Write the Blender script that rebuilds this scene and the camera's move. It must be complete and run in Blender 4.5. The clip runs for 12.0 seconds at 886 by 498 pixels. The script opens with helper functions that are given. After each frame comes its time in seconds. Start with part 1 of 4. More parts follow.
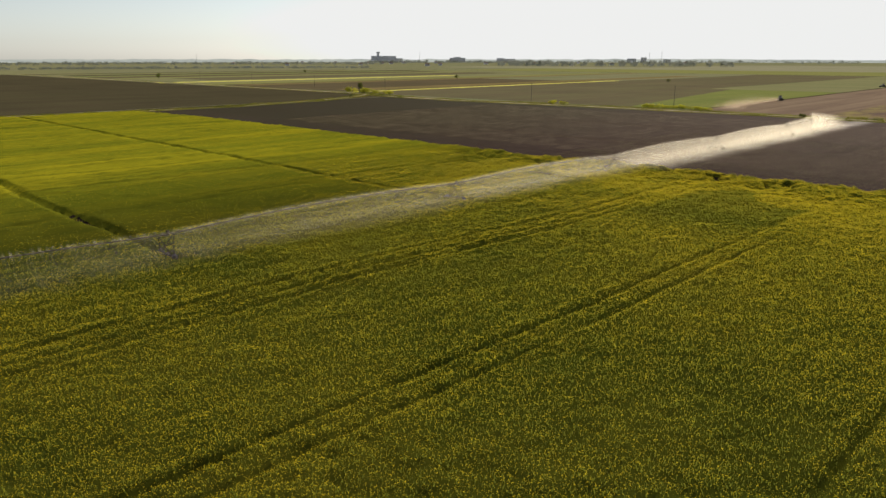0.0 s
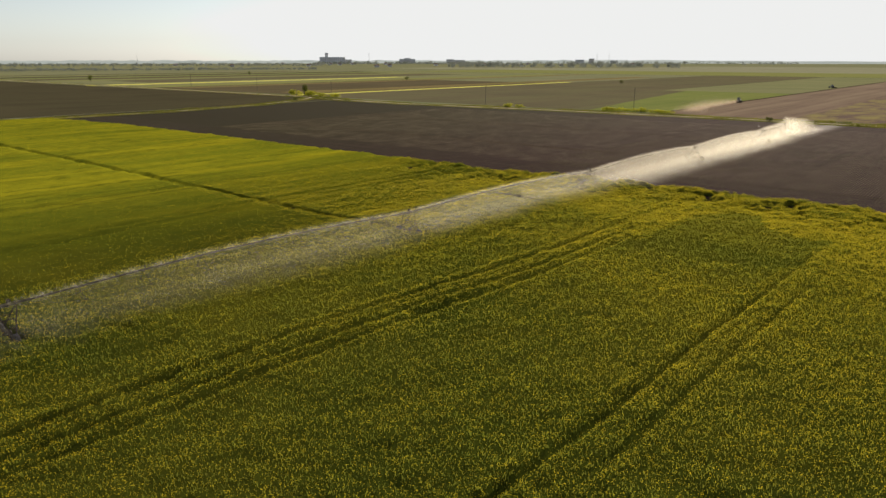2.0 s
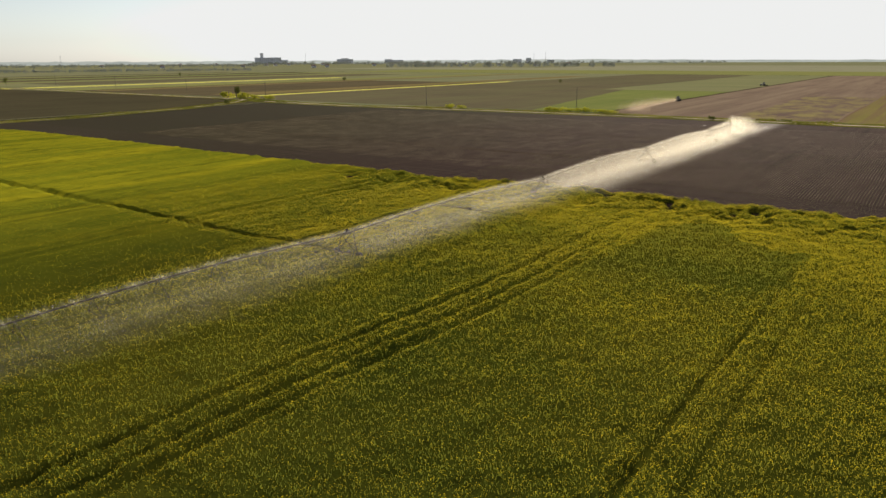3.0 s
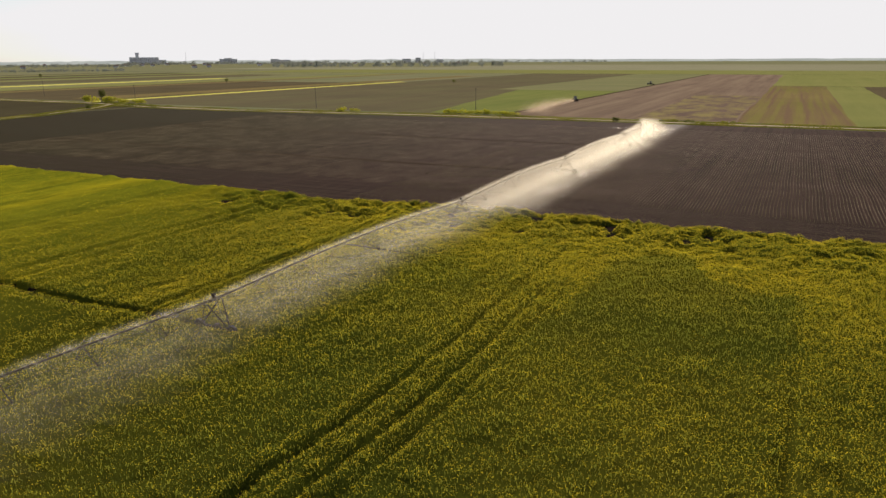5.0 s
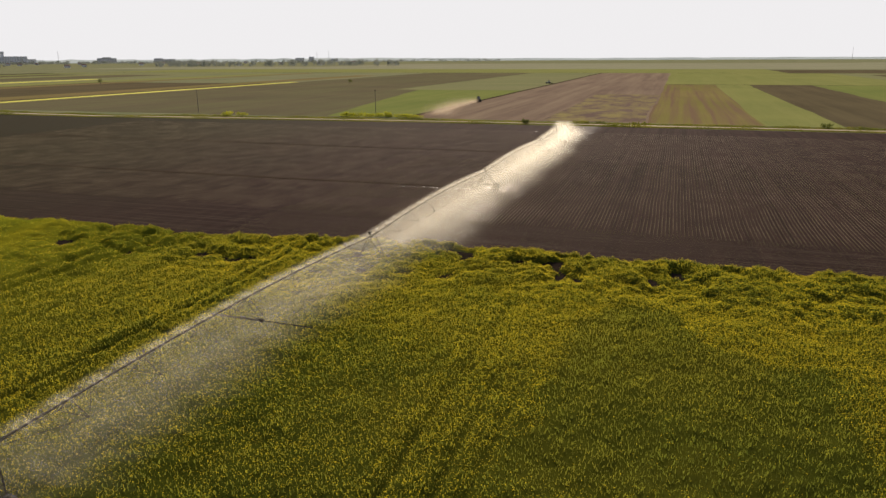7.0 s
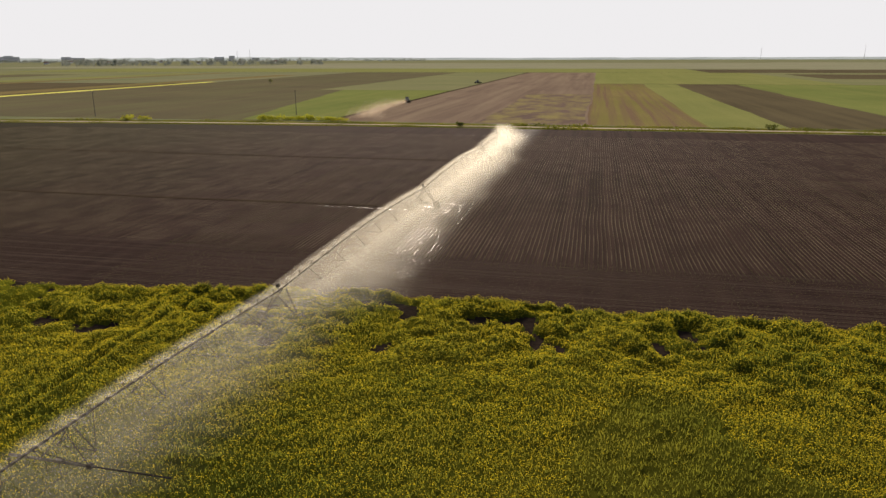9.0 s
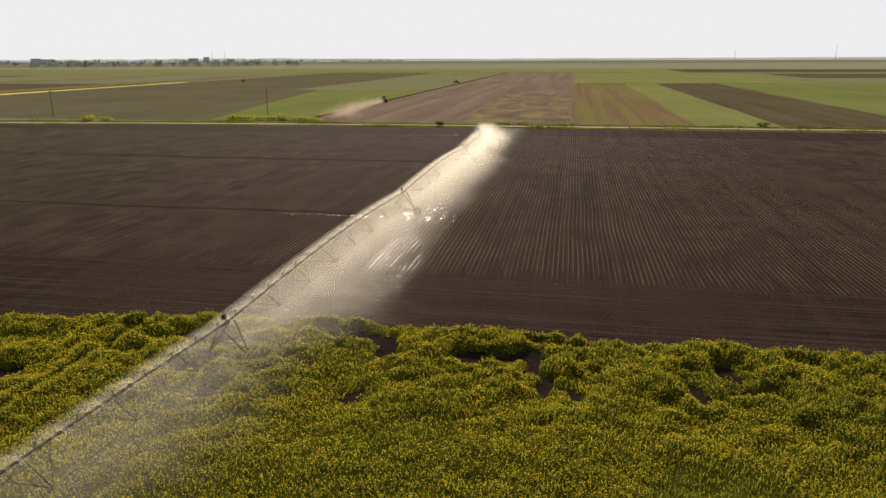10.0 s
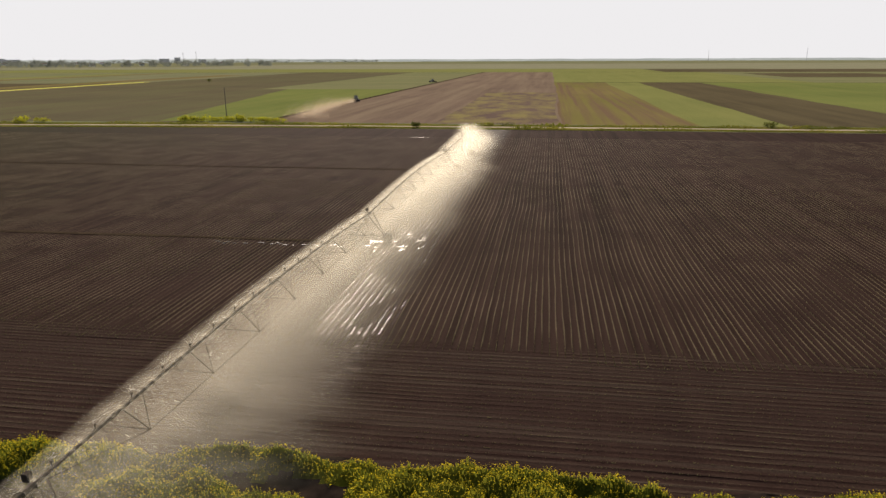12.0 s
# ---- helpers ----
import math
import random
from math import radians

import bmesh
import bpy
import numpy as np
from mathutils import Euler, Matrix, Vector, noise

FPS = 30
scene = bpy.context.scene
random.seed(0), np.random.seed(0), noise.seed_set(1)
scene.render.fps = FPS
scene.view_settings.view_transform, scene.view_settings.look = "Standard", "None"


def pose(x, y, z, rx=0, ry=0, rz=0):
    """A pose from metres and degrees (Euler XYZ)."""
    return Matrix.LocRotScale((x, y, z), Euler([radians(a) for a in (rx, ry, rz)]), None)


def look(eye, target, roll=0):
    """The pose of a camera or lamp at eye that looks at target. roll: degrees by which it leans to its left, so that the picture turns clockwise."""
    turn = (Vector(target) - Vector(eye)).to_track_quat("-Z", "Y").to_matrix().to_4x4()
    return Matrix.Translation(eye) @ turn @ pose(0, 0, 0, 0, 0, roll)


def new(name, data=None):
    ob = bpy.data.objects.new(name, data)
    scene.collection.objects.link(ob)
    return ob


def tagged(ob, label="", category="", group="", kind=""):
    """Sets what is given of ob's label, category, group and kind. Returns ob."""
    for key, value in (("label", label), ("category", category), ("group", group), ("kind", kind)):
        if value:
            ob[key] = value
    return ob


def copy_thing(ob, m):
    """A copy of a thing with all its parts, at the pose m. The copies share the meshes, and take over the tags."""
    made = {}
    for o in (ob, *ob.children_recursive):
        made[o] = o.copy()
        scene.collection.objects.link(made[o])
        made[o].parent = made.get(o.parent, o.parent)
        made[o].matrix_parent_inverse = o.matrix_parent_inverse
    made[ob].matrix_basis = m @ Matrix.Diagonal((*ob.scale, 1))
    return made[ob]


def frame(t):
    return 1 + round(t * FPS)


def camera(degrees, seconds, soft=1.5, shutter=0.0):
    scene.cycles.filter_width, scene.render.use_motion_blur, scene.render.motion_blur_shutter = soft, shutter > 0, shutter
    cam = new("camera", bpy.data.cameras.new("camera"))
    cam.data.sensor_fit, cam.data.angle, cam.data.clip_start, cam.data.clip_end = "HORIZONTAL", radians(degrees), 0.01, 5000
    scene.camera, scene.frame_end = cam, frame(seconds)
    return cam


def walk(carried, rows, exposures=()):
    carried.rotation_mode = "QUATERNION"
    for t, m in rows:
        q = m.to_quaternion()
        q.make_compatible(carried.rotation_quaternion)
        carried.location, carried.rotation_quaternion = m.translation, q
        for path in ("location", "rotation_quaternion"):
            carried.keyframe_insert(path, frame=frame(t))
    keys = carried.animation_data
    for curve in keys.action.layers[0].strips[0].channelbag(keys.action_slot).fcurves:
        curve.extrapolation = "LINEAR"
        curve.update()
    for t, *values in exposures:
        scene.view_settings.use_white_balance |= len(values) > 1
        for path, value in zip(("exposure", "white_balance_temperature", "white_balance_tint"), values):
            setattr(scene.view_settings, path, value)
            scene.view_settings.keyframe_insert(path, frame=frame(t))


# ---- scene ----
cam = camera(64.95, 12.0)
# seconds; metres x, y, z; degrees pitch, roll, yaw
ROWS = [
    (0, 0.01, 0.00, 25.40, -15.34, 0.00, 44.15),
    (0.5, -4.07, 4.24, 25.38, -15.31, -0.01, 43.97),
    (1, -8.17, 8.59, 25.39, -15.30, -0.00, 43.58),
    (1.5, -12.38, 13.06, 25.37, -15.30, 0.01, 42.61),
    (2, -16.33, 17.37, 25.37, -15.25, 0.01, 40.16),
    (2.5, -20.27, 21.75, 25.35, -15.25, 0.14, 37.56),
    (3, -24.12, 26.53, 25.31, -15.27, 0.25, 35.26),
    (3.2, -25.63, 28.45, 25.28, -15.30, 0.29, 34.35),
    (4.8, -36.88, 43.32, 25.33, -15.36, 0.29, 27.34),
    (5, -38.09, 45.28, 25.33, -15.34, 0.30, 26.46),
    (5.5, -40.98, 50.34, 25.33, -15.36, 0.32, 24.23),
    (6, -43.78, 55.49, 25.35, -15.40, 0.34, 21.91),
    (6.5, -46.39, 60.77, 25.30, -15.43, 0.34, 19.89),
    (7, -48.83, 66.01, 25.18, -15.45, 0.31, 18.13),
    (7.2, -49.75, 68.12, 25.14, -15.46, 0.30, 17.52),
    (8.8, -55.41, 84.88, 24.65, -15.50, 0.16, 12.69),
    (9, -56.07, 87.15, 24.42, -15.50, 0.18, 12.19),
    (9.5, -57.57, 92.86, 23.67, -15.45, 0.24, 11.20),
    (10, -58.97, 98.72, 22.69, -15.41, 0.26, 10.38),
    (10.5, -60.22, 104.61, 21.53, -15.36, 0.28, 9.78),
    (11, -61.35, 110.48, 20.37, -15.34, 0.30, 9.22),
    (11.5, -62.40, 116.39, 19.45, -15.31, 0.35, 8.64),
    (11.8, -63.14, 119.89, 19.84, -15.39, 0.35, 8.22),
    (12, -63.32, 122.00, 20.55, -15.35, 0.24, 8.43),
]
walk(cam, [(t, pose(x, y, z, 90 + pitch, roll, yaw)) for t, x, y, z, pitch, roll, yaw in ROWS],
     [(0, 0.40, 6500, 9), (3.0, 0.40, 6500, 9), (5.0, 0.40, 6500, 13), (9.0, 0.38, 6500, 13), (12.0, 0.38, 6500, 13)])

# ---- light ----
SUN_AZ, SUN_EL = 13.3, 24.0          # degrees to the left of +y, degrees above the horizon
sun_dir = Vector((-math.sin(radians(SUN_AZ)) * math.cos(radians(SUN_EL)),
                  math.cos(radians(SUN_AZ)) * math.cos(radians(SUN_EL)), math.sin(radians(SUN_EL))))
world = bpy.data.worlds.new("sky")
scene.world = world
world.use_nodes = True
wn = world.node_tree.nodes
wn.clear()
sky = wn.new("ShaderNodeTexSky")
sky.sky_type = 'NISHITA'
sky.sun_disc = False
sky.sun_elevation = radians(SUN_EL)
sky.sun_rotation = radians(-SUN_AZ)
sky.altitude = 80
sky.air_density, sky.dust_density, sky.ozone_density = 1.0, 0.5, 3.0
wbg = wn.new("ShaderNodeBackground")
wbg.inputs["Strength"].default_value = 0.09
wout = wn.new("ShaderNodeOutputWorld")
pale = wn.new("ShaderNodeHueSaturation")          # thin summer haze takes the colour out of the sky
pale.inputs["Saturation"].default_value = 0.4
world.node_tree.links.new(sky.outputs[0], pale.inputs["Color"])
even = wn.new("ShaderNodeVectorMath")             # bright haze evens out the glow round the sun
even.operation = 'MINIMUM'
even.inputs[1].default_value = (7.25, 7.25, 7.2)
world.node_tree.links.new(pale.outputs[0], even.inputs[0])
world.node_tree.links.new(even.outputs[0], wbg.inputs[0])
world.node_tree.links.new(wbg.outputs[0], wout.inputs[0])
sun_data = bpy.data.lights.new("sun", 'SUN')
sun_data.energy, sun_data.angle, sun_data.color = 5.0, radians(0.6), (1.0, 0.85, 0.68)
sun = new("sun", sun_data)
sun.matrix_world = look((0, 0, 400), Vector((0, 0, 400)) - sun_dir)


# ---- materials ----
def mat(name, rough=0.9, spec=0.3):
    """A new node material with a Principled surface; returns material, nodes, a link function and the surface node."""
    m = bpy.data.materials.new(name)
    m.use_nodes = True
    n = m.node_tree.nodes
    n.clear()
    out = n.new("ShaderNodeOutputMaterial")
    b = n.new("ShaderNodeBsdfPrincipled")
    b.inputs["Roughness"].default_value = rough
    b.inputs["Specular IOR Level"].default_value = spec
    m.node_tree.links.new(b.outputs[0], out.inputs[0])
    return m, n, m.node_tree.links.new, b


def coords(n, link, scale=(1, 1, 1), rz=0.0):
    g = n.new("ShaderNodeNewGeometry")
    mp = n.new("ShaderNodeMapping")
    mp.inputs["Scale"].default_value = scale
    mp.inputs["Rotation"].default_value = (0, 0, radians(rz))
    link(g.outputs["Position"], mp.inputs["Vector"])
    return mp.outputs[0]


def noise_tex(n, link, vec, scale, detail=4.0, rough=0.6):
    t = n.new("ShaderNodeTexNoise")
    t.inputs["Scale"].default_value, t.inputs["Detail"].default_value, t.inputs["Roughness"].default_value = scale, detail, rough
    link(vec, t.inputs["Vector"])
    return t.outputs[0]


def ramp(n, link, fac, stops):
    r = n.new("ShaderNodeValToRGB")
    e = r.color_ramp.elements
    while len(e) < len(stops):
        e.new(0.5)
    for el, (p, c) in zip(e, stops):
        el.position, el.color = p, (*c, 1.0) if len(c) == 3 else c
    link(fac, r.inputs[0])
    return r.outputs[0]


def mix(n, link, fac, a, b, mode='MIX'):
    x = n.new("ShaderNodeMix")
    x.data_type, x.blend_type = 'RGBA', mode
    if isinstance(fac, (int, float)):
        x.inputs[0].default_value = fac
    else:
        link(fac, x.inputs[0])
    for sock, v in ((x.inputs[6], a), (x.inputs[7], b)):
        if isinstance(v, tuple):
            sock.default_value = (*v, 1.0)
        else:
            link(v, sock)
    return x.outputs[2]


def calc(n, link, op, a, b=0.0, c=0.0):
    x = n.new("ShaderNodeMath")
    x.operation = op
    for sock, v in zip(x.inputs, (a, b, c)):
        if isinstance(v, (int, float)):
            sock.default_value = v
        else:
            link(v, sock)
    return x.outputs[0]


def bump(n, link, surf, height, strength, distance):
    x = n.new("ShaderNodeBump")
    x.inputs["Strength"].default_value, x.inputs["Distance"].default_value = strength, distance
    link(height, x.inputs["Height"])
    link(x.outputs[0], surf.inputs["Normal"])


def field_mat(name, c1, c2, c3, along='y', stripe=6.0, amount=0.5, relief=0.12):
    """A far field: two tones in broad patches, streaks along the working direction, fine grain."""
    m, n, link, b = mat(name, 1.0, 0.0)
    patch = noise_tex(n, link, coords(n, link), 0.012, 5)
    st = coords(n, link, {'y': (1 / stripe, 0.004, 1), 'x': (0.004, 1 / stripe, 1), 'xy': (2 / stripe, 1 / stripe, 1)}[along])
    streak = noise_tex(n, link, st, 1.0, 4, 0.7)
    grain = noise_tex(n, link, coords(n, link), 1.3, 4, 0.7)
    col = ramp(n, link, patch, [(0.35, c1), (0.65, c2)])
    col = mix(n, link, calc(n, link, 'MULTIPLY', ramp(n, link, streak, [(0.42, (0, 0, 0)), (0.62, (1, 1, 1))]), amount), col, c3)
    col = mix(n, link, 0.35, col, ramp(n, link, grain, [(0.3, (0.35, 0.35, 0.35)), (0.7, (0.75, 0.75, 0.75))]), 'OVERLAY')
    link(col, b.inputs["Base Color"])
    bump(n, link, b, grain, 0.8, relief)
    return m


def leaf_mat(name, c1, c2, trans=0.45, rough=0.6, scale=5.0, patch_scale=0.15, c3=None, spec=0.25, c3_along_y=None):
    """Leaves and petals: tones that change from tuft to tuft and over the field, lit through from behind."""
    m, n, link, b = mat(name, rough, spec)
    fine = noise_tex(n, link, coords(n, link), scale, 2)
    broad = noise_tex(n, link, coords(n, link), patch_scale, 3)
    col = ramp(n, link, fine, [(0.35, c1), (0.65, c2)])
    if c3:
        c3_share = ramp(n, link, broad, [(0.42, (0, 0, 0)), (0.66, (0.8, 0.8, 0.8))])
        if c3_along_y:                              # c3 grows between these two places along y
            sep, up = n.new("ShaderNodeSeparateXYZ"), n.new("ShaderNodeMapRange")
            link(coords(n, link), sep.inputs[0])
            up.inputs[1].default_value, up.inputs[2].default_value, up.inputs[3].default_value = *c3_along_y, 0.25
            link(sep.outputs[1], up.inputs[0])
            c3_share = calc(n, link, 'MULTIPLY', c3_share, up.outputs[0])
        col = mix(n, link, c3_share, col, c3)
    link(col, b.inputs["Base Color"])
    t = n.new("ShaderNodeBsdfTranslucent")
    link(col, t.inputs["Color"])
    mx = n.new("ShaderNodeMixShader")
    mx.inputs[0].default_value = trans
    link(b.outputs[0], mx.inputs[1])
    link(t.outputs[0], mx.inputs[2])
    out = [x for x in n if x.type == 'OUTPUT_MATERIAL'][0]
    link(mx.outputs[0], out.inputs[0])
    return m


def plain_mat(name, c1, c2, rough=0.6, metal=0.0, scale=3.0):
    m, n, link, b = mat(name, rough, 0.4)
    link(ramp(n, link, noise_tex(n, link, coords(n, link), scale, 5, 0.65), [(0.35, c1), (0.68, c2)]), b.inputs["Base Color"])
    b.inputs["Metallic"].default_value = metal
    return m


def matt_mat(name, c1, c2, rough=0.95, metal=0.0, scale=3.0):
    m = plain_mat(name, c1, c2, rough, metal, scale)
    [x for x in m.node_tree.nodes if x.type == 'BSDF_PRINCIPLED'][0].inputs["Specular IOR Level"].default_value = 0.0
    return m


def soil_mat():
    """Tilled dark soil: dry pale crests on the ridges, clods, and a wet sheen where the sprinklers fall."""
    m, n, link, b = mat("tilled_soil", 0.9, 0.04)
    pos = coords(n, link)
    sep = n.new("ShaderNodeSeparateXYZ")
    link(pos, sep.inputs[0])
    patch = noise_tex(n, link, pos, 0.02, 4)
    clod = noise_tex(n, link, pos, 5.0, 5, 0.7)
    rows_ = noise_tex(n, link, coords(n, link, (0.35, 0.012, 1)), 1.0, 3)
    col = ramp(n, link, patch, [(0.35, (0.0205, 0.0113, 0.0092)), (0.65, (0.0300, 0.0166, 0.0132))])
    col = mix(n, link, calc(n, link, 'MULTIPLY', ramp(n, link, rows_, [(0.4, (0, 0, 0)), (0.65, (1, 1, 1))]), 0.4), col, (0.044, 0.0256, 0.0196))
    beyond = n.new("ShaderNodeMapRange")         # the rows along y begin behind the headland
    beyond.inputs[1].default_value, beyond.inputs[2].default_value = 168.5, 170.5
    link(sep.outputs[1], beyond.inputs[0])
    main = beyond.outputs[0]
    drill = noise_tex(n, link, coords(n, link, (1.25, 0.011, 1)), 1.0, 2)
    col = mix(n, link, calc(n, link, 'MULTIPLY', ramp(n, link, drill, [(0.45, (0, 0, 0)), (0.66, (1, 1, 1))]), calc(n, link, 'MULTIPLY', main, 0.55)), col, (0.047, 0.028, 0.0214))
    col = mix(n, link, calc(n, link, 'MULTIPLY', ramp(n, link, drill, [(0.34, (1, 1, 1)), (0.48, (0, 0, 0))]), calc(n, link, 'MULTIPLY', main, 0.5)), col, (0.018, 0.011, 0.007))
    west = n.new("ShaderNodeMapRange")           # the soil turns olive towards the side track
    west.inputs[1].default_value, west.inputs[2].default_value = -120.0, -215.0
    link(calc(n, link, 'MULTIPLY_ADD', patch, 60.0, calc(n, link, 'ADD', sep.outputs[0], -30.0)), west.inputs[0])
    col = mix(n, link, calc(n, link, 'MULTIPLY', west.outputs[0], 0.85), col, (0.034, 0.0310, 0.0170))
    cross = noise_tex(n, link, coords(n, link, (0.02, 1.9, 1)), 1.0, 3)
    col = mix(n, link, calc(n, link, 'MULTIPLY', ramp(n, link, cross, [(0.45, (0, 0, 0)), (0.66, (1, 1, 1))]), calc(n, link, 'MULTIPLY_ADD', main, -0.8, 0.8)), col, (0.052, 0.037, 0.028))
    crest = n.new("ShaderNodeMapRange")
    crest.inputs[1].default_value, crest.inputs[2].default_value = 0.026, 0.044
    link(sep.outputs[2], crest.inputs[0])
    col = mix(n, link, calc(n, link, 'MULTIPLY', crest.outputs[0], 0.9), col, (0.140, 0.112, 0.070))
    col = mix(n, link, 0.5, col, ramp(n, link, clod, [(0.3, (0.3, 0.3, 0.3)), (0.7, (0.8, 0.8, 0.8))]), 'OVERLAY')
    # wet band beside the pipe
    off = calc(n, link, 'SUBTRACT', sep.outputs[0], calc(n, link, 'MULTIPLY_ADD', sep.outputs[1], 0.0185, -86.9))
    off = calc(n, link, 'ADD', off, calc(n, link, 'MULTIPLY', noise_tex(n, link, pos, 0.35, 3), 4.0))
    up = n.new("ShaderNodeMapRange")
    up.inputs[1].default_value, up.inputs[2].default_value = -1.0, 2.5
    link(off, up.inputs[0])
    down = n.new("ShaderNodeMapRange")
    down.inputs[1].default_value, down.inputs[2].default_value, down.inputs[3].default_value, down.inputs[4].default_value = 6.0, 10.5, 1.0, 0.0
    link(off, down.inputs[0])
    wet = calc(n, link, 'MULTIPLY', up.outputs[0], down.outputs[0])
    col = mix(n, link, calc(n, link, 'MULTIPLY', wet, 0.6), col, (0.030, 0.023, 0.019))
    link(col, b.inputs["Base Color"])
    link(calc(n, link, 'MULTIPLY_ADD', wet, -0.2, 0.95), b.inputs["Roughness"])
    link(calc(n, link, 'MULTIPLY_ADD', wet, 0.006, 0.010), b.inputs["Specular IOR Level"])
    bump(n, link, b, clod, 0.9, 0.05)
    return m


M_SOIL = soil_mat()


def crop_mat():
    """The top of the crop: dark leaves with the shade between near plants painted in, flowering tops in drilled streaks
    farther west.
    """
    m, n, link, b = mat("crop_canopy", 0.8, 0.0)
    pos = coords(n, link)
    sep = n.new("ShaderNodeSeparateXYZ")
    link(pos, sep.inputs[0])
    fine = noise_tex(n, link, pos, 7.0, 2)
    broad = noise_tex(n, link, pos, 0.03, 3)
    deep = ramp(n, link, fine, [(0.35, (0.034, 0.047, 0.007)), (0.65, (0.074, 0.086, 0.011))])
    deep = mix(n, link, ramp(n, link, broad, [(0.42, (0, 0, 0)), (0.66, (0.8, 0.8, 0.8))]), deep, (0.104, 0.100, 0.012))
    tuft = noise_tex(n, link, pos, 2.2, 3, 0.7)
    streak = noise_tex(n, link, coords(n, link, (1.0, 0.10, 1.0)), 0.09, 3)
    drill = noise_tex(n, link, coords(n, link, (1.0, 0.05, 1.0)), 0.55, 3, 0.65)
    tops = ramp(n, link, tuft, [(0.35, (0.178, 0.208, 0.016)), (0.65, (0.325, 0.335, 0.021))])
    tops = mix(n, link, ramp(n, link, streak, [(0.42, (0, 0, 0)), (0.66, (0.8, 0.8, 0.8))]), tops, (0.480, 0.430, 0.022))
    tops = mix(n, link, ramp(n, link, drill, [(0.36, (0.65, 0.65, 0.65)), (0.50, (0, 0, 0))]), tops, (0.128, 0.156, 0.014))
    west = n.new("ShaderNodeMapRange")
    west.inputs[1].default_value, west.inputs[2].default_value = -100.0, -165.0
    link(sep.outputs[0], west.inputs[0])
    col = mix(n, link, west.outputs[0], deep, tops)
    link(col, b.inputs["Base Color"])
    t = n.new("ShaderNodeBsdfTranslucent")
    link(col, t.inputs["Color"])
    mx = n.new("ShaderNodeMixShader")
    mx.inputs[0].default_value = 0.42
    link(b.outputs[0], mx.inputs[1])
    link(t.outputs[0], mx.inputs[2])
    link(mx.outputs[0], [x for x in n if x.type == 'OUTPUT_MATERIAL'][0].inputs[0])
    return m


M_CANOPY = crop_mat()
M_STEM = leaf_mat("crop_leaf", (0.090, 0.110, 0.013), (0.178, 0.192, 0.021), 0.60, 0.6, 4.0, 0.05, (0.226, 0.207, 0.021), 0.05, (40.0, 100.0))
M_FLOWER = leaf_mat("crop_flower", (0.62, 0.485, 0.016), (0.84, 0.665, 0.028), 0.5, 0.7, 6.0, spec=0.05)
M_BARE = matt_mat("trodden_earth", (0.035, 0.026, 0.018), (0.075, 0.055, 0.036), 0.9, 0.0, 2.0)
# bare earth with the gaps' shade painted in as a darker brown
M_GAP = matt_mat("shade_painted_earth", (0.016, 0.012, 0.010), (0.030, 0.022, 0.017), 0.9, 0.0, 2.0)
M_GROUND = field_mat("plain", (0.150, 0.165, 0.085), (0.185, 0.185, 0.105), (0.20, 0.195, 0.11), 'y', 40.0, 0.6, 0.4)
M_GRASS = leaf_mat("verge_grass", (0.105, 0.120, 0.018), (0.190, 0.195, 0.030), 0.5, 0.7, 1.5, 0.05, (0.27, 0.25, 0.05), 0.0)
M_BUSH = leaf_mat("bush_leaf", (0.075, 0.090, 0.02), (0.145, 0.155, 0.035), 0.45, 0.7, 1.0, spec=0.0)
M_BLOOM = leaf_mat("yellow_bush_leaf", (0.27, 0.28, 0.02), (0.42, 0.41, 0.03), 0.45, 0.7, 1.0)
M_SAND = matt_mat("sandy_track", (0.38, 0.31, 0.22), (0.50, 0.43, 0.32), 0.9, 0.0, 0.6)
M_STEEL = matt_mat("galvanised_steel", (0.075, 0.064, 0.050), (0.135, 0.118, 0.096), 0.7, 0.0, 6.0)
M_DARKSTEEL = matt_mat("weathered_steel", (0.032, 0.027, 0.021), (0.062, 0.053, 0.043), 0.85, 0.0, 5.0)
M_RUBBER = plain_mat("tyre_rubber", (0.02, 0.02, 0.02), (0.05, 0.045, 0.04), 0.8, 0.0, 4.0)
M_WOOD = plain_mat("grey_wood", (0.09, 0.075, 0.06), (0.16, 0.14, 0.12), 0.9, 0.0, 4.0)
# leaf colour greyed and lightened to paint in distance haze
M_FAR_WOOD = leaf_mat("haze_painted_woodland", (0.140, 0.160, 0.140), (0.195, 0.212, 0.185), 0.6, 0.8, 0.1, spec=0.0)


M_SEEDLING = leaf_mat("seedling_leaf", (0.105, 0.100, 0.050), (0.170, 0.155, 0.080), 0.4, 0.7, 1.5, spec=0.0)


def water_mat():
    m, n, link, b = mat("puddle_water", 0.27, 0.5)
    b.inputs["Base Color"].default_value = (0.05, 0.042, 0.035, 1)
    b.inputs["IOR"].default_value = 1.33
    bump(n, link, b, noise_tex(n, link, coords(n, link), 9.0, 3), 0.5, 0.02)
    return m


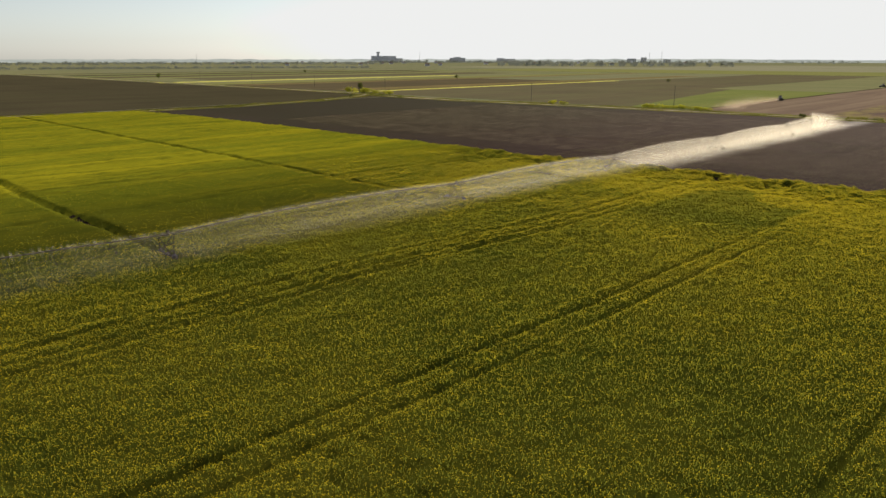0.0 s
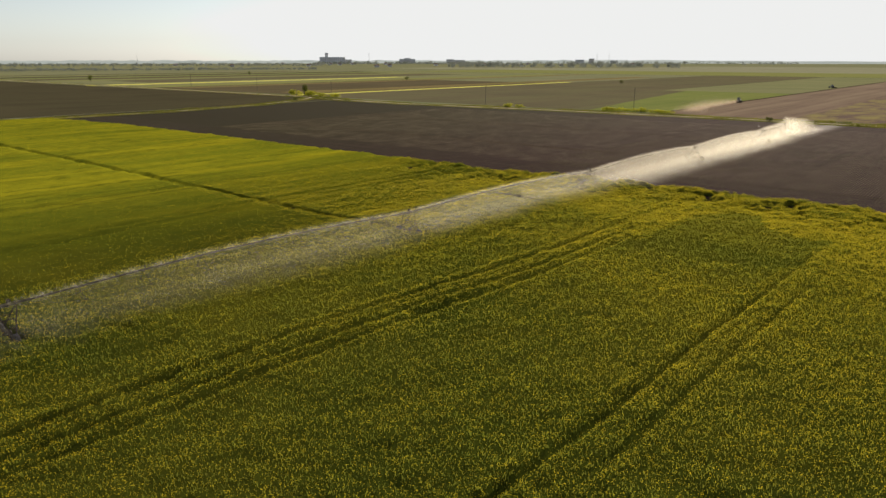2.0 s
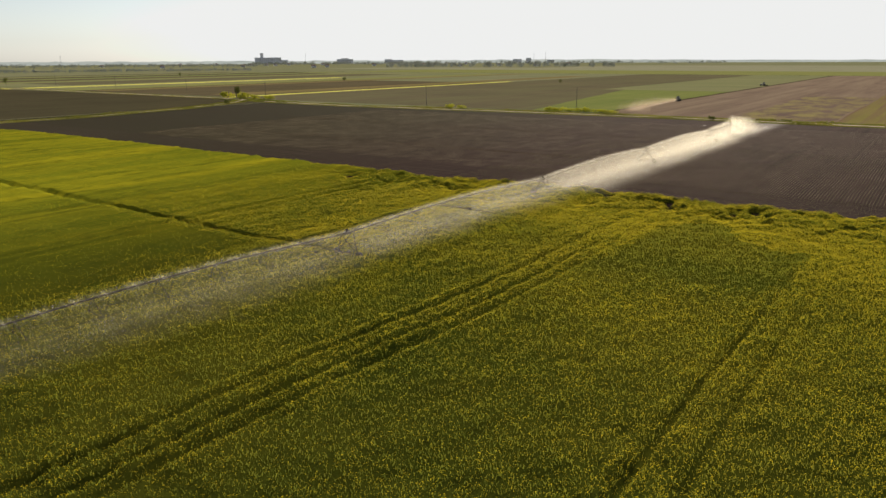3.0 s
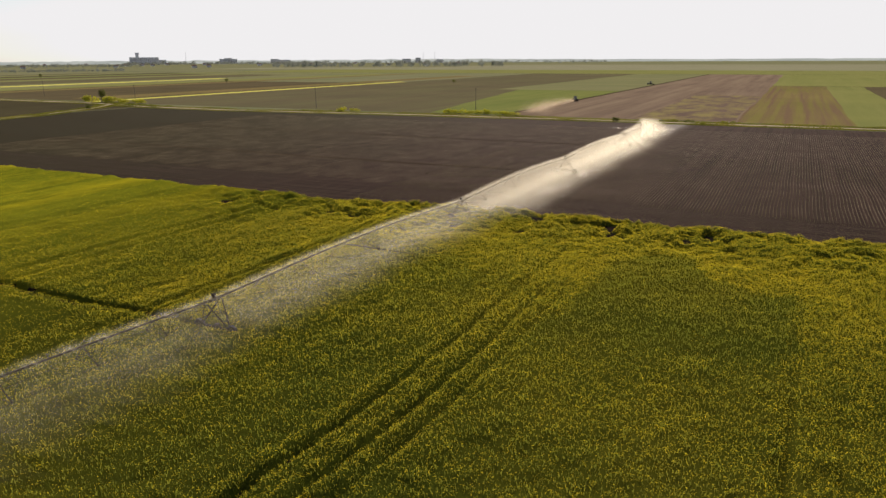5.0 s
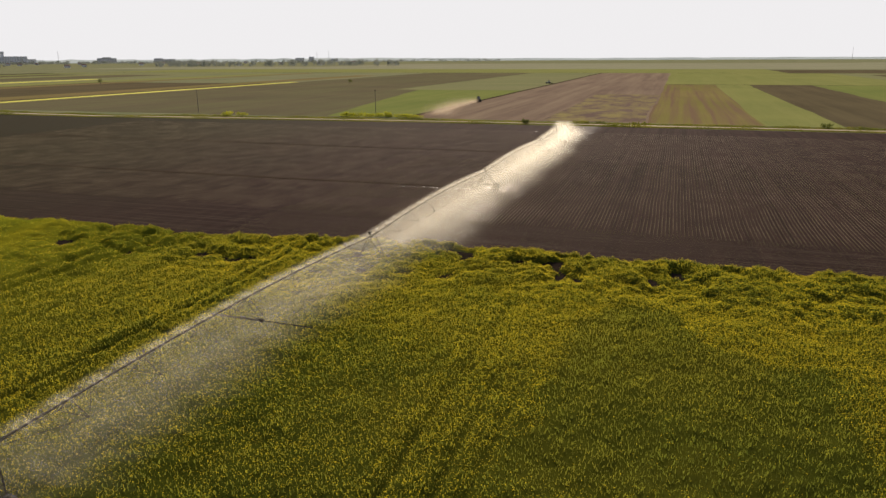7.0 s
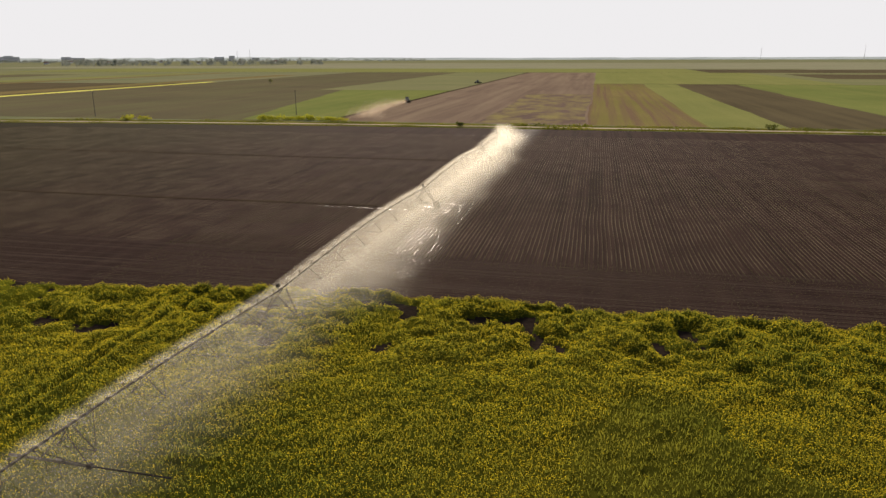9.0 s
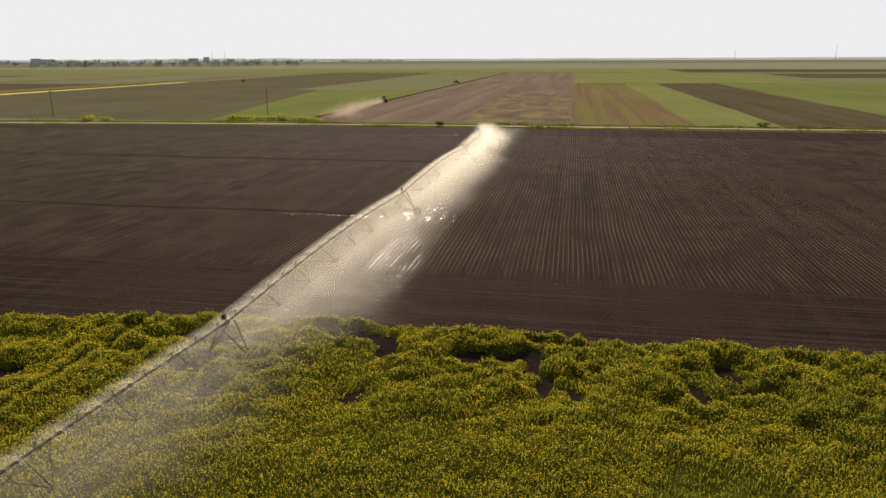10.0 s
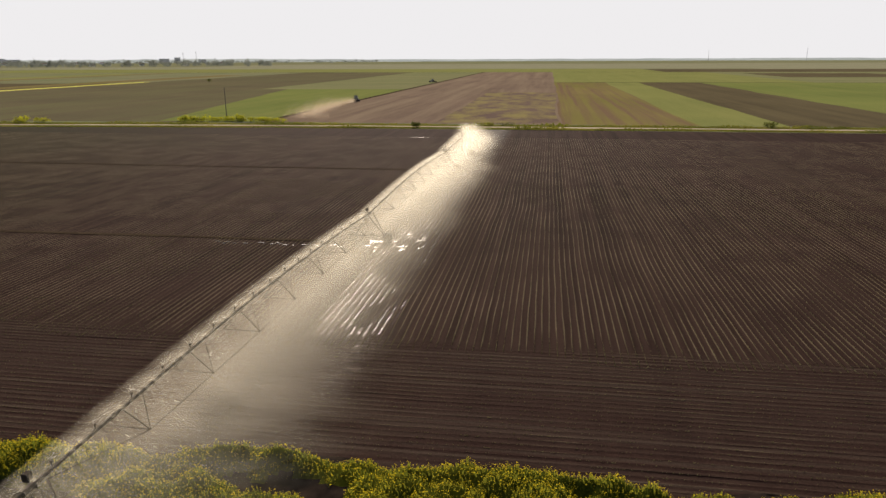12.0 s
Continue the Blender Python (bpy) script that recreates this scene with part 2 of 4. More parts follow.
def mist_mat(name, col, trans, clear):
    """Clusters of droplets or dust: mostly lit through, and partly see-through."""
    m, n, link, b = mat(name, 0.8, 0.0)
    b.inputs["Base Color"].default_value = (*col, 1)
    t = n.new("ShaderNodeBsdfTranslucent")
    t.inputs["Color"].default_value = (*col, 1)
    mx = n.new("ShaderNodeMixShader")
    mx.inputs[0].default_value = trans
    link(b.outputs[0], mx.inputs[1])
    link(t.outputs[0], mx.inputs[2])
    see = n.new("ShaderNodeBsdfTransparent")
    mx2 = n.new("ShaderNodeMixShader")
    mx2.inputs[0].default_value = clear
    link(mx.outputs[0], mx2.inputs[1])
    link(see.outputs[0], mx2.inputs[2])
    out = [x for x in n if x.type == 'OUTPUT_MATERIAL'][0]
    link(mx2.outputs[0], out.inputs[0])
    return m


M_WATER = water_mat()
M_SPRAY = mist_mat("water_droplets", (0.95, 0.92, 0.84), 0.85, 0.4)


def fan_mat():
    """One sprinkler's fan of fine drops: thin, uneven, streaked along the fall, lit through by the sun."""
    m, n, link, b = mat("fine_spray", 0.9, 0.0)
    fling = n.new("ShaderNodeAttribute")
    fling.attribute_name = "fling"
    grain = ramp(n, link, noise_tex(n, link, fling.outputs["Vector"], 1.6, 3, 0.6), [(0.32, (0.62, 0.62, 0.62)), (0.70, (1, 1, 1))])
    at = n.new("ShaderNodeAttribute")
    at.attribute_name = "mist"
    dens = calc(n, link, 'MULTIPLY', grain, at.outputs["Fac"])
    col = (0.97, 0.92, 0.76, 1)
    t = n.new("ShaderNodeBsdfTranslucent")
    t.inputs["Color"].default_value = col
    b.inputs["Base Color"].default_value = col
    mx = n.new("ShaderNodeMixShader")
    mx.inputs[0].default_value = 0.88
    link(b.outputs[0], mx.inputs[1])
    link(t.outputs[0], mx.inputs[2])
    see = n.new("ShaderNodeBsdfTransparent")
    mx2 = n.new("ShaderNodeMixShader")
    link(dens, mx2.inputs[0])
    link(see.outputs[0], mx2.inputs[1])
    link(mx.outputs[0], mx2.inputs[2])
    out = [x for x in n if x.type == 'OUTPUT_MATERIAL'][0]
    link(mx2.outputs[0], out.inputs[0])
    return m


M_FAN = fan_mat()
scene.cycles.transparent_max_bounces = 64
M_DUST = mist_mat("dust", (0.70, 0.58, 0.42), 0.6, 0.86)


# ---- mesh helpers ----
def tri_mesh(name, v, f, mats, index=None):
    """A mesh object from arrays of points and triangles or quads."""
    v, f = np.asarray(v, np.float32), np.asarray(f, np.int32)
    k = f.shape[1]
    me = bpy.data.meshes.new(name)
    me.vertices.add(len(v))
    me.vertices.foreach_set("co", v.ravel())
    me.loops.add(f.size)
    me.loops.foreach_set("vertex_index", f.ravel())
    me.polygons.add(len(f))
    me.polygons.foreach_set("loop_start", np.arange(len(f), dtype=np.int32) * k)
    for m in mats:
        me.materials.append(m)
    if index is not None:
        me.polygons.foreach_set("material_index", np.asarray(index, np.int32))
    me.update(calc_edges=True)
    return new(name, me)


def grid_faces(nx, ny):
    i, j = np.meshgrid(np.arange(nx - 1), np.arange(ny - 1), indexing='ij')
    a = (i * ny + j).ravel()
    return np.stack([a, a + ny, a + ny + 1, a + 1], 1)


RNG = np.random.default_rng(7)
LATTICE = RNG.random((256, 256))


def vnoise(x, y, size, seed=0):
    """Smooth noise of 0 to 1 on the plan, with lumps of about that size in metres."""
    u, w = np.asarray(x) / size + 17.3 * seed, np.asarray(y) / size + 41.7 * seed
    i, j = np.floor(u).astype(int), np.floor(w).astype(int)
    fu, fw = u - i, w - j
    fu, fw = fu * fu * (3 - 2 * fu), fw * fw * (3 - 2 * fw)
    g = lambda a, b: LATTICE[a % 256, b % 256]
    return (g(i, j) * (1 - fu) + g(i + 1, j) * fu) * (1 - fw) + (g(i, j + 1) * (1 - fu) + g(i + 1, j + 1) * fu) * fw


def clumps(x, y, size, seed=0):
    """Rounded heads of 0 to 1 on the plan, of about that size in metres, with creases where they meet."""
    u, w = np.asarray(x, float) / size + 11.9 * seed, np.asarray(y, float) / size + 5.3 * seed
    i, j = np.floor(u).astype(int), np.floor(w).astype(int)
    best = np.full(u.shape, 9.0)
    for a in (-1, 0, 1):
        for b in (-1, 0, 1):
            px = i + a + LATTICE[(i + a + 31 * seed) % 256, (j + b) % 256]
            py = j + b + LATTICE[(j + b + 77) % 256, (i + a + 13 * seed) % 256]
            best = np.minimum(best, (u - px) ** 2 + (w - py) ** 2)
    return np.clip(1 - 1.55 * best, 0, 1)


def smooth(a, b, x):
    t = np.clip((np.asarray(x, float) - a) / (b - a), 0, 1)
    return t * t * (3 - 2 * t)


def part(name, bm, material, parent, label=""):
    me = bpy.data.meshes.new(name)
    bm.to_mesh(me)
    bm.free()
    me.materials.append(material)
    ob = new(name, me)
    ob.parent = parent
    return tagged(ob, label)


def thing(name, m, label, category, group="", kind=""):
    ob = new(name)
    ob.empty_display_size = 0.2
    ob.matrix_world = m
    return tagged(ob, label, category, group, kind)


def add_box(bm, size, m=Matrix(), bevel=0.0):
    r = bmesh.ops.create_cube(bm, size=1.0, matrix=m @ Matrix.Diagonal((*size, 1)))
    if bevel:
        es = list({e for v in r["verts"] for e in v.link_edges})
        bmesh.ops.bevel(bm, geom=es, offset=bevel, segments=1, affect='EDGES')


def add_bar(bm, a, b, r, sides=8, r2=None):
    a, b = Vector(a), Vector(b)
    d = b - a
    m = Matrix.Translation((a + b) / 2) @ d.to_track_quat('Z', 'Y').to_matrix().to_4x4()
    bmesh.ops.create_cone(bm, cap_ends=True, segments=sides, radius1=r, radius2=r if r2 is None else r2, depth=d.length, matrix=m)


def bar(name, a, b, r, material, parent, sides=8, label=""):
    bm = bmesh.new()
    add_bar(bm, a, b, r, sides)
    return part(name, bm, material, parent, label)


def box(name, size, m, material, parent, bevel=0.02, label=""):
    bm = bmesh.new()
    add_box(bm, size, m, bevel)
    return part(name, bm, material, parent, label)


def sheet(name, xs, ys, z, material, label, category, jag=0.0, slant=0.0):
    """A field lying flat, with slightly uneven borders."""
    nx, ny = max(2, int((xs[1] - xs[0]) / 25) + 2), max(2, int((ys[1] - ys[0]) / 25) + 2)
    gx, gy = np.meshgrid(np.linspace(*xs, min(nx, 60)), np.linspace(*ys, min(ny, 60)), indexing='ij')
    gx = gx + slant * (gy - ys[0]) / (ys[1] - ys[0]) * (xs[1] - gx) / (xs[1] - xs[0])
    jx = (vnoise(gx, gy, 30, 3) - 0.5) * jag
    jy = (vnoise(gx, gy, 30, 5) - 0.5) * jag
    v = np.stack([gx + jx, gy + jy, np.full_like(gx, z)], -1).reshape(-1, 3)
    ob = tri_mesh(name, v, grid_faces(*gx.shape), [material])
    return tagged(ob, label, category, kind="structure")


def ribbon(name, pts, width, z, material, label, category, wobble=0.3, step=4.0):
    """A strip of ground along a line on the plan."""
    p = []
    for (x0, y0), (x1, y1) in zip(pts, pts[1:]):
        k = max(1, int(math.hypot(x1 - x0, y1 - y0) / step))
        p += [(x0 + (x1 - x0) * i / k, y0 + (y1 - y0) * i / k) for i in range(k)]
    p = np.array(p + [pts[-1]])
    d = np.gradient(p, axis=0)
    nrm = np.stack([-d[:, 1], d[:, 0]], 1) / np.hypot(d[:, 0], d[:, 1])[:, None]
    w = width / 2 * (1 + wobble * (vnoise(p[:, 0], p[:, 1], 9, 2) - 0.5) * 2)[:, None]
    w2 = width / 2 * (1 + wobble * (vnoise(p[:, 0], p[:, 1], 9, 8) - 0.5) * 2)[:, None]
    q = np.stack([p - nrm * w, p + nrm * w2], 1)
    v = np.concatenate([q, np.full((*q.shape[:2], 1), z)], -1).reshape(-1, 3)
    return tagged(tri_mesh(name, v, grid_faces(len(p), 2), [material]), label, category, kind="structure")


def tufts(name, x, y, z, h, w, material_pair, flower=None, lean=0.25, fsize=0.08, label="", category="", blades=2):
    """Upright plants, one blade or two crossed ones each, and a flower head on those that bloom."""
    n = len(x)
    a = RNG.random(n) * math.tau
    tx, ty = x + (RNG.random(n) - 0.5) * 2 * lean * h, y + (RNG.random(n) - 0.5) * 2 * lean * h
    ca, sa = np.cos(a) * w / 2, np.sin(a) * w / 2
    top = z + h
    mid = z + h * 0.55
    P = [np.stack(c, 1) for c in ((x - ca * .5, y - sa * .5, z), (x + ca, y + sa, mid), (tx, ty, top),
                                  (x + sa * .5, y - ca * .5, z), (x - sa, y + ca, mid), (tx + .3 * ca, ty + .3 * sa, top * 0.5 + (z + h * .9) * 0.5))]
    v = np.stack(P[:3 * blades], 1).reshape(-1, 3)
    f = np.arange(3 * blades * n).reshape(-1, 3)
    idx = np.zeros(blades * n, np.int32)
    if flower is not None:
        k = np.nonzero(flower)[0]
        s = fsize * (0.6 + 0.9 * RNG.random(len(k)))
        b = RNG.random(len(k)) * math.tau
        dz = (RNG.random(len(k)) - 0.5)
        c = np.stack([tx[k] + (RNG.random(len(k)) - .5) * .12, ty[k] + (RNG.random(len(k)) - .5) * .12, top[k] - RNG.random(len(k)) * 0.10], 1)
        u = np.stack([np.cos(b), np.sin(b), dz], 1) * s[:, None]
        t = np.stack([-np.sin(b) * 0.5, np.cos(b) * 0.5, 0.8 + 0 * b], 1) * s[:, None]
        fv = np.stack([c - u, c + u, c + t], 1).reshape(-1, 3)
        f = np.concatenate([f, np.arange(3 * len(k)).reshape(-1, 3) + len(v)])
        v = np.concatenate([v, fv])
        idx = np.concatenate([idx, np.ones(len(k), np.int32)])
    return tagged(tri_mesh(name, v, f, list(material_pair), idx), label, category, kind="stuff")

# ---- ground and fields ----
def build_ground():
    k, rings = 128, [0.0, 60, 200, 500, 1000, 2000, 3200, 4600]
    ang = np.arange(k) / k * math.tau
    v = [(-60 + r * math.cos(a), 150 + r * math.sin(a), -0.02) for r in rings[1:] for a in ang]
    f = []
    for i in range(len(rings) - 2):
        for j in range(k):
            f.append((i * k + j, (i + 1) * k + j, (i + 1) * k + (j + 1) % k, i * k + (j + 1) % k))
    v.append((-60, 150, -0.02))
    me = bpy.data.meshes.new("ground")
    me.from_pydata(v, [], f + [(len(v) - 1, j, (j + 1) % k) for j in range(k)])
    me.materials.append(M_GROUND)
    return tagged(new("ground", me), "flat open farmland plain reaching to the horizon", "ground", kind="structure")


build_ground()
FM_PURPLE = field_mat("bare_field", (0.150, 0.112, 0.084), (0.185, 0.138, 0.102), (0.25, 0.195, 0.135), 'y', 9.0, 0.6)
FM_PATCHY = field_mat("weedy_field", (0.130, 0.095, 0.078), (0.155, 0.114, 0.092), (0.25, 0.215, 0.085), 'xy', 22.0, 0.8)
FM_GREEN = field_mat("young_wheat", (0.130, 0.155, 0.048), (0.165, 0.190, 0.058), (0.20, 0.205, 0.07), 'y', 8.0, 0.4)
FM_LIGHT = field_mat("pale_wheat", (0.165, 0.180, 0.062), (0.200, 0.208, 0.070), (0.22, 0.22, 0.08), 'y', 12.0, 0.5)
FM_STUB = field_mat("stubble", (0.165, 0.150, 0.050), (0.200, 0.165, 0.065), (0.16, 0.11, 0.07), 'y', 4.0, 0.95)
FM_DARK = field_mat("dark_field", (0.080, 0.066, 0.040), (0.102, 0.084, 0.050), (0.13, 0.11, 0.06), 'y', 10.0, 0.5)
FM_BROWNGREEN = field_mat("sprouting_field", (0.105, 0.092, 0.058), (0.130, 0.112, 0.066), (0.135, 0.135, 0.066), 'y', 14.0, 0.5)
FM_YELLOW = field_mat("rape_strip", (0.60, 0.57, 0.12), (0.72, 0.68, 0.16), (0.52, 0.50, 0.10), 'y', 6.0, 0.4)
FM_FALLOW = field_mat("fallow", (0.052, 0.046, 0.028), (0.068, 0.058, 0.034), (0.075, 0.070, 0.036), 'y', 16.0, 0.5)
# distance haze is painted into these field colours, paler and greyer
FM_HAZED = field_mat("haze_painted_fields", (0.200, 0.205, 0.125), (0.235, 0.235, 0.145), (0.26, 0.24, 0.17), 'x', 60.0, 0.6)
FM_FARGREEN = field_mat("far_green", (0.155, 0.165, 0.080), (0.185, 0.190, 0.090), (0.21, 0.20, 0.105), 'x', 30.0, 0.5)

FIELDS = [
    ("field", (-158, -59), (348, 738), FM_PURPLE, "bare pinkish-brown dusty field beyond the track"),
    ("field", (-100, -60), (352, 560), FM_PATCHY, "bare brown field with yellowish weed patches"),
    ("field", (-158, -59), (738, 1170), FM_PURPLE, "bare pale brown field far beyond the track"),
    ("field", (-59, -17), (348, 738), FM_STUB, "striped field of thin green and brown stubble"),
    ("field", (-17, 10), (348, 738), FM_LIGHT, "narrow pale green field of young wheat"),
    ("field", (10, 60), (348, 738), FM_DARK, "dark brown tilled field"),
    ("field", (60, 320), (348, 738), FM_GREEN, "bright green field of young wheat"),
    ("field", (320, 900), (348, 738), FM_FARGREEN, "far green field of young wheat"),
    ("field", (-59, 150), (742, 1172), FM_LIGHT, "pale green wheat field far off"),
    ("field", (150, 420), (742, 1172), FM_FARGREEN, "grey-green field far off"),
    ("field", (180, 330), (900, 1090), FM_DARK, "dark bare field far off"),
    ("field", (-196, -160), (348, 600), FM_GREEN, "green wheat field beside the tractor's field"),
    ("field", (-262, -160), (600, 1170), FM_FARGREEN, "grey-green field far off"),
    ("field", (-430, -180), (344, 600), FM_BROWNGREEN, "brown field with a thin green flush"),
    ("field", (-430, -262), (600, 1170), FM_BROWNGREEN, "dark bare field far off"),
    ("field", (-690, -441), (350, 700), FM_DARK, "dark brown tilled field far off"),
    ("field", (-735, -690), (350, 1170), FM_FARGREEN, "pale green strip field far off"),
    ("field", (-1150, -757), (350, 1170), FM_FARGREEN, "grey-green fields far off"),
    ("field", (-900, -790), (420, 1000), FM_BROWNGREEN, "brownish strip field far off"),
    ("field", (-1300, -366), (-500, 334), FM_FALLOW, "wide dark brown tilled field beyond the side track"),
    ("field", (-1650, -1300), (-500, 500), FM_FARGREEN, "grey-green field far off"),
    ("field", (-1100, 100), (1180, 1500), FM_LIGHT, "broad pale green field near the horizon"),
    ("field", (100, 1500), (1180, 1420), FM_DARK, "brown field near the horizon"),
    ("field", (-1500, 300), (1500, 1900), FM_HAZED, "brownish field near the horizon"),
    ("field", (300, 1800), (1420, 2200), FM_HAZED, "pale green field near the horizon"),
    ("field", (-1000, 500), (1900, 2600), FM_HAZED, "grey-green field near the horizon"),
    ("field", (500, 2500), (2200, 2700), FM_HAZED, "dark field near the horizon"),
]
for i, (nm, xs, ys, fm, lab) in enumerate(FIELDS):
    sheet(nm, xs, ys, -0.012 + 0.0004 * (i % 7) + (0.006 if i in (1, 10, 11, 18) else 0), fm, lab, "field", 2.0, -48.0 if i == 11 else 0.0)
STRIPS = [(-1290, 46, FM_DARK), (-1225, 30, FM_LIGHT), (-1160, 55, FM_FALLOW), (-1085, 34, FM_GREEN), (-1030, 62, FM_DARK), (-945, 30, FM_LIGHT), (-690, 40, FM_LIGHT), (-640, 28, FM_STUB), (-486, 34, FM_STUB)]
for k, (x0, w, fm) in enumerate(STRIPS):         # narrow strips of different crops far to the west
    sheet("field_strip", (x0, x0 + w), (352 + 9 * (k % 3), 1000 + 40 * (k % 4)), -0.001 + 0.0006 * (k % 3), fm, "narrow strip field of another crop far off", "field", 3.0)
tagged(sheet("yellow_rape_strip", (-440, -430), (334, 742), 0.01, FM_YELLOW, "long narrow strip of yellow rapeseed", "field", 1.5), kind="structure")
tagged(sheet("yellow_rape_strip", (-757, -735), (334, 790), 0.01, FM_YELLOW, "long strip of yellow rapeseed far off", "field", 3.0), kind="structure")
sheet("far_road", (-2400, 1800), (1171, 1176), 0.012, M_BARE, "dark far farm road across the plain", "road", 1.0)
sheet("field_path", (-60, 420), (738, 741.5), 0.012, M_BARE, "dark path between far fields", "path", 0.5)
sheet("field_path", (-160.5, -157.5), (350, 1170), 0.012, M_BARE, "dark furrow between green and bare fields", "path", 0.8)

# ---- tilled field with ridged rows ----
ROW = 0.55
SOIL_X, SOIL_Y, MAIN_Y = (-262, 62), (152.0, 170.2), (167.2, 308.0)


def crop_edge(x):
    """The crop's border with the tilled soil."""
    return 149.4 + 4.0 * smooth(-125, -75, x) - 7.0 * smooth(-290, -345, x) + 1.6 * (vnoise(x, 0 * x, 5, 4) - 0.5) + 1.0 * (vnoise(x, 0 * x + 9, 1.3, 5) - 0.5)


def ridges(name, length_axis, lo, hi, start, end, seg, label, high=1.0):
    """Rows of low ridges, each with its own slight waver."""
    rows_n = int((hi - lo) / ROW)
    t = np.arange(start, end + seg * 0.5, seg)
    prof_o, prof_h = np.array([0.0, 0.20, 0.262, 0.288, 0.35]), high * np.array([0.0, 0.03, 0.085, 0.085, 0.03])
    o = (lo + np.arange(rows_n)[:, None] * ROW + prof_o[None]).ravel()
    h = np.tile(prof_h, rows_n)
    O, T = np.meshgrid(o, t, indexing='ij')
    H = np.repeat(h[:, None], len(t), 1)
    w = 0.22 * (vnoise(O, T, 14, 6) - 0.5) + 0.08 * (vnoise(np.floor(O / ROW) * 9.1, T, 3, 9) - 0.5)
    H = H * (0.55 + 0.7 * vnoise(O, T, 2.5, 1)) + 0.012 * RNG.random(O.shape)
    if length_axis == 'y':                        # the rows run out raggedly at the headland
        H = H * smooth(start - 0.5, start + 2.5, T - 2.6 * vnoise(np.floor(O / ROW) * 3.7, 0 * T, 5, 23))
    X, Y = (O + w, T) if length_axis == 'y' else (T, O + w)
    v = np.stack([X, Y, H], -1).reshape(-1, 3)
    return tagged(tri_mesh(name, v, grid_faces(*O.shape), [M_SOIL]), label, "field", kind="structure")


ridges("tilled_field", 'y', SOIL_X[0], SOIL_X[1], MAIN_Y[0], MAIN_Y[1], 3.2, "dark brown tilled soil in long straight sown rows", 0.5)
ridges("headland", 'x', 145.0, SOIL_Y[1], SOIL_X[0], SOIL_X[1], 2.0, "dark tilled headland with rows along the crop's edge", 0.3)
sheet("tilled_field_end", (-364, 260), (308, 330), 0.004, M_SOIL, "smooth dark headland beside the farm track", "field", 1.0)
sheet("tilled_field_side", (-364, SOIL_X[0]), (138, 308), 0.004, M_SOIL, "dark tilled soil beside the side track", "field", 1.0)
sheet("tilled_field_side", (SOIL_X[1], 260), (150, 308), 0.004, M_SOIL, "dark tilled soil at the field's far side", "field", 1.0)

# ---- tracks ----
MAIN_TRACK = [(-1300, 352), (-700, 345), (-430, 338), (-360, 326), (-300, 324), (-250, 329), (-190, 334), (-120, 337.5), (0, 338.5), (300, 336), (900, 332)]
SIDE_TRACK = [(-400, 332), (-385, 312), (-362, 262), (-350, 195), (-353, 140), (-362, 88), (-372, 0), (-385, -200)]
ribbon("verge", MAIN_TRACK, 14.0, 0.014, M_GRASS, "grassy verge of the farm track", "verge", 0.12)
ribbon("verge", SIDE_TRACK, 12.0, 0.015, M_GRASS, "grassy verge of the side track", "verge", 0.15)
ribbon("farm_track", MAIN_TRACK, 3.2, 0.022, M_SAND, "pale sandy farm track between fields", "track", 0.35)
ribbon("farm_track", SIDE_TRACK, 1.2, 0.021, M_SAND, "pale sandy side track", "track", 0.4)


# ---- irrigation machine ----
def line_x(y):
    return -86.2 + 0.0185 * (y - 37.5)


SPAN, PIPE_Z, TOWER_Y = 53.6, 3.45, [-16.1, 37.5, 91.1, 144.5, 198.2, 252.2]
SINK = [0.0, 0.0, 0.0, -0.18, -0.06, -0.04]      # how deep the wheels have sunk into the wet soil
LEAN_DEG = -math.degrees(math.atan(0.0185))


def span_z(s):
    """Height of the arched pipe above the ground at the fraction s of a span."""
    return PIPE_Z + 0.70 * math.sin(math.pi * s)


def wheel(name, x, parent):
    bm = bmesh.new()
    prof = [(0.34, -0.17), (0.52, -0.19), (0.60, -0.13), (0.62, 0.0), (0.60, 0.13), (0.52, 0.19), (0.34, 0.17)]
    k = 20
    rings = [[bm.verts.new((x + r * math.cos(a), w, 0.62 + r * math.sin(a))) for r, w in prof] for a in [i / k * math.tau for i in range(k)]]
    for i in range(k):
        for j in range(len(prof) - 1):
            bm.faces.new((rings[i][j], rings[i][j + 1], rings[(i + 1) % k][j + 1], rings[(i + 1) % k][j]))
    t = part("wheel", bm, M_RUBBER, parent, "black ribbed rubber wheel")
    bm = bmesh.new()
    add_bar(bm, (x, -0.10, 0.62), (x, 0.10, 0.62), 0.36, 16)
    add_bar(bm, (x, -0.22, 0.62), (x, 0.22, 0.62), 0.10, 10)
    part("rim", bm, M_STEEL, t, "galvanised rim")
    for i in range(12):
        a = i / 12 * math.tau
        c = Vector((x + 0.62 * math.cos(a), 0, 0.62 + 0.62 * math.sin(a)))
        lug = box("lug", (0.05, 0.34, 0.05), Matrix.Translation(c) @ pose(0, 0, 0, 0, -math.degrees(a), 12), M_RUBBER, t, 0)
    return t


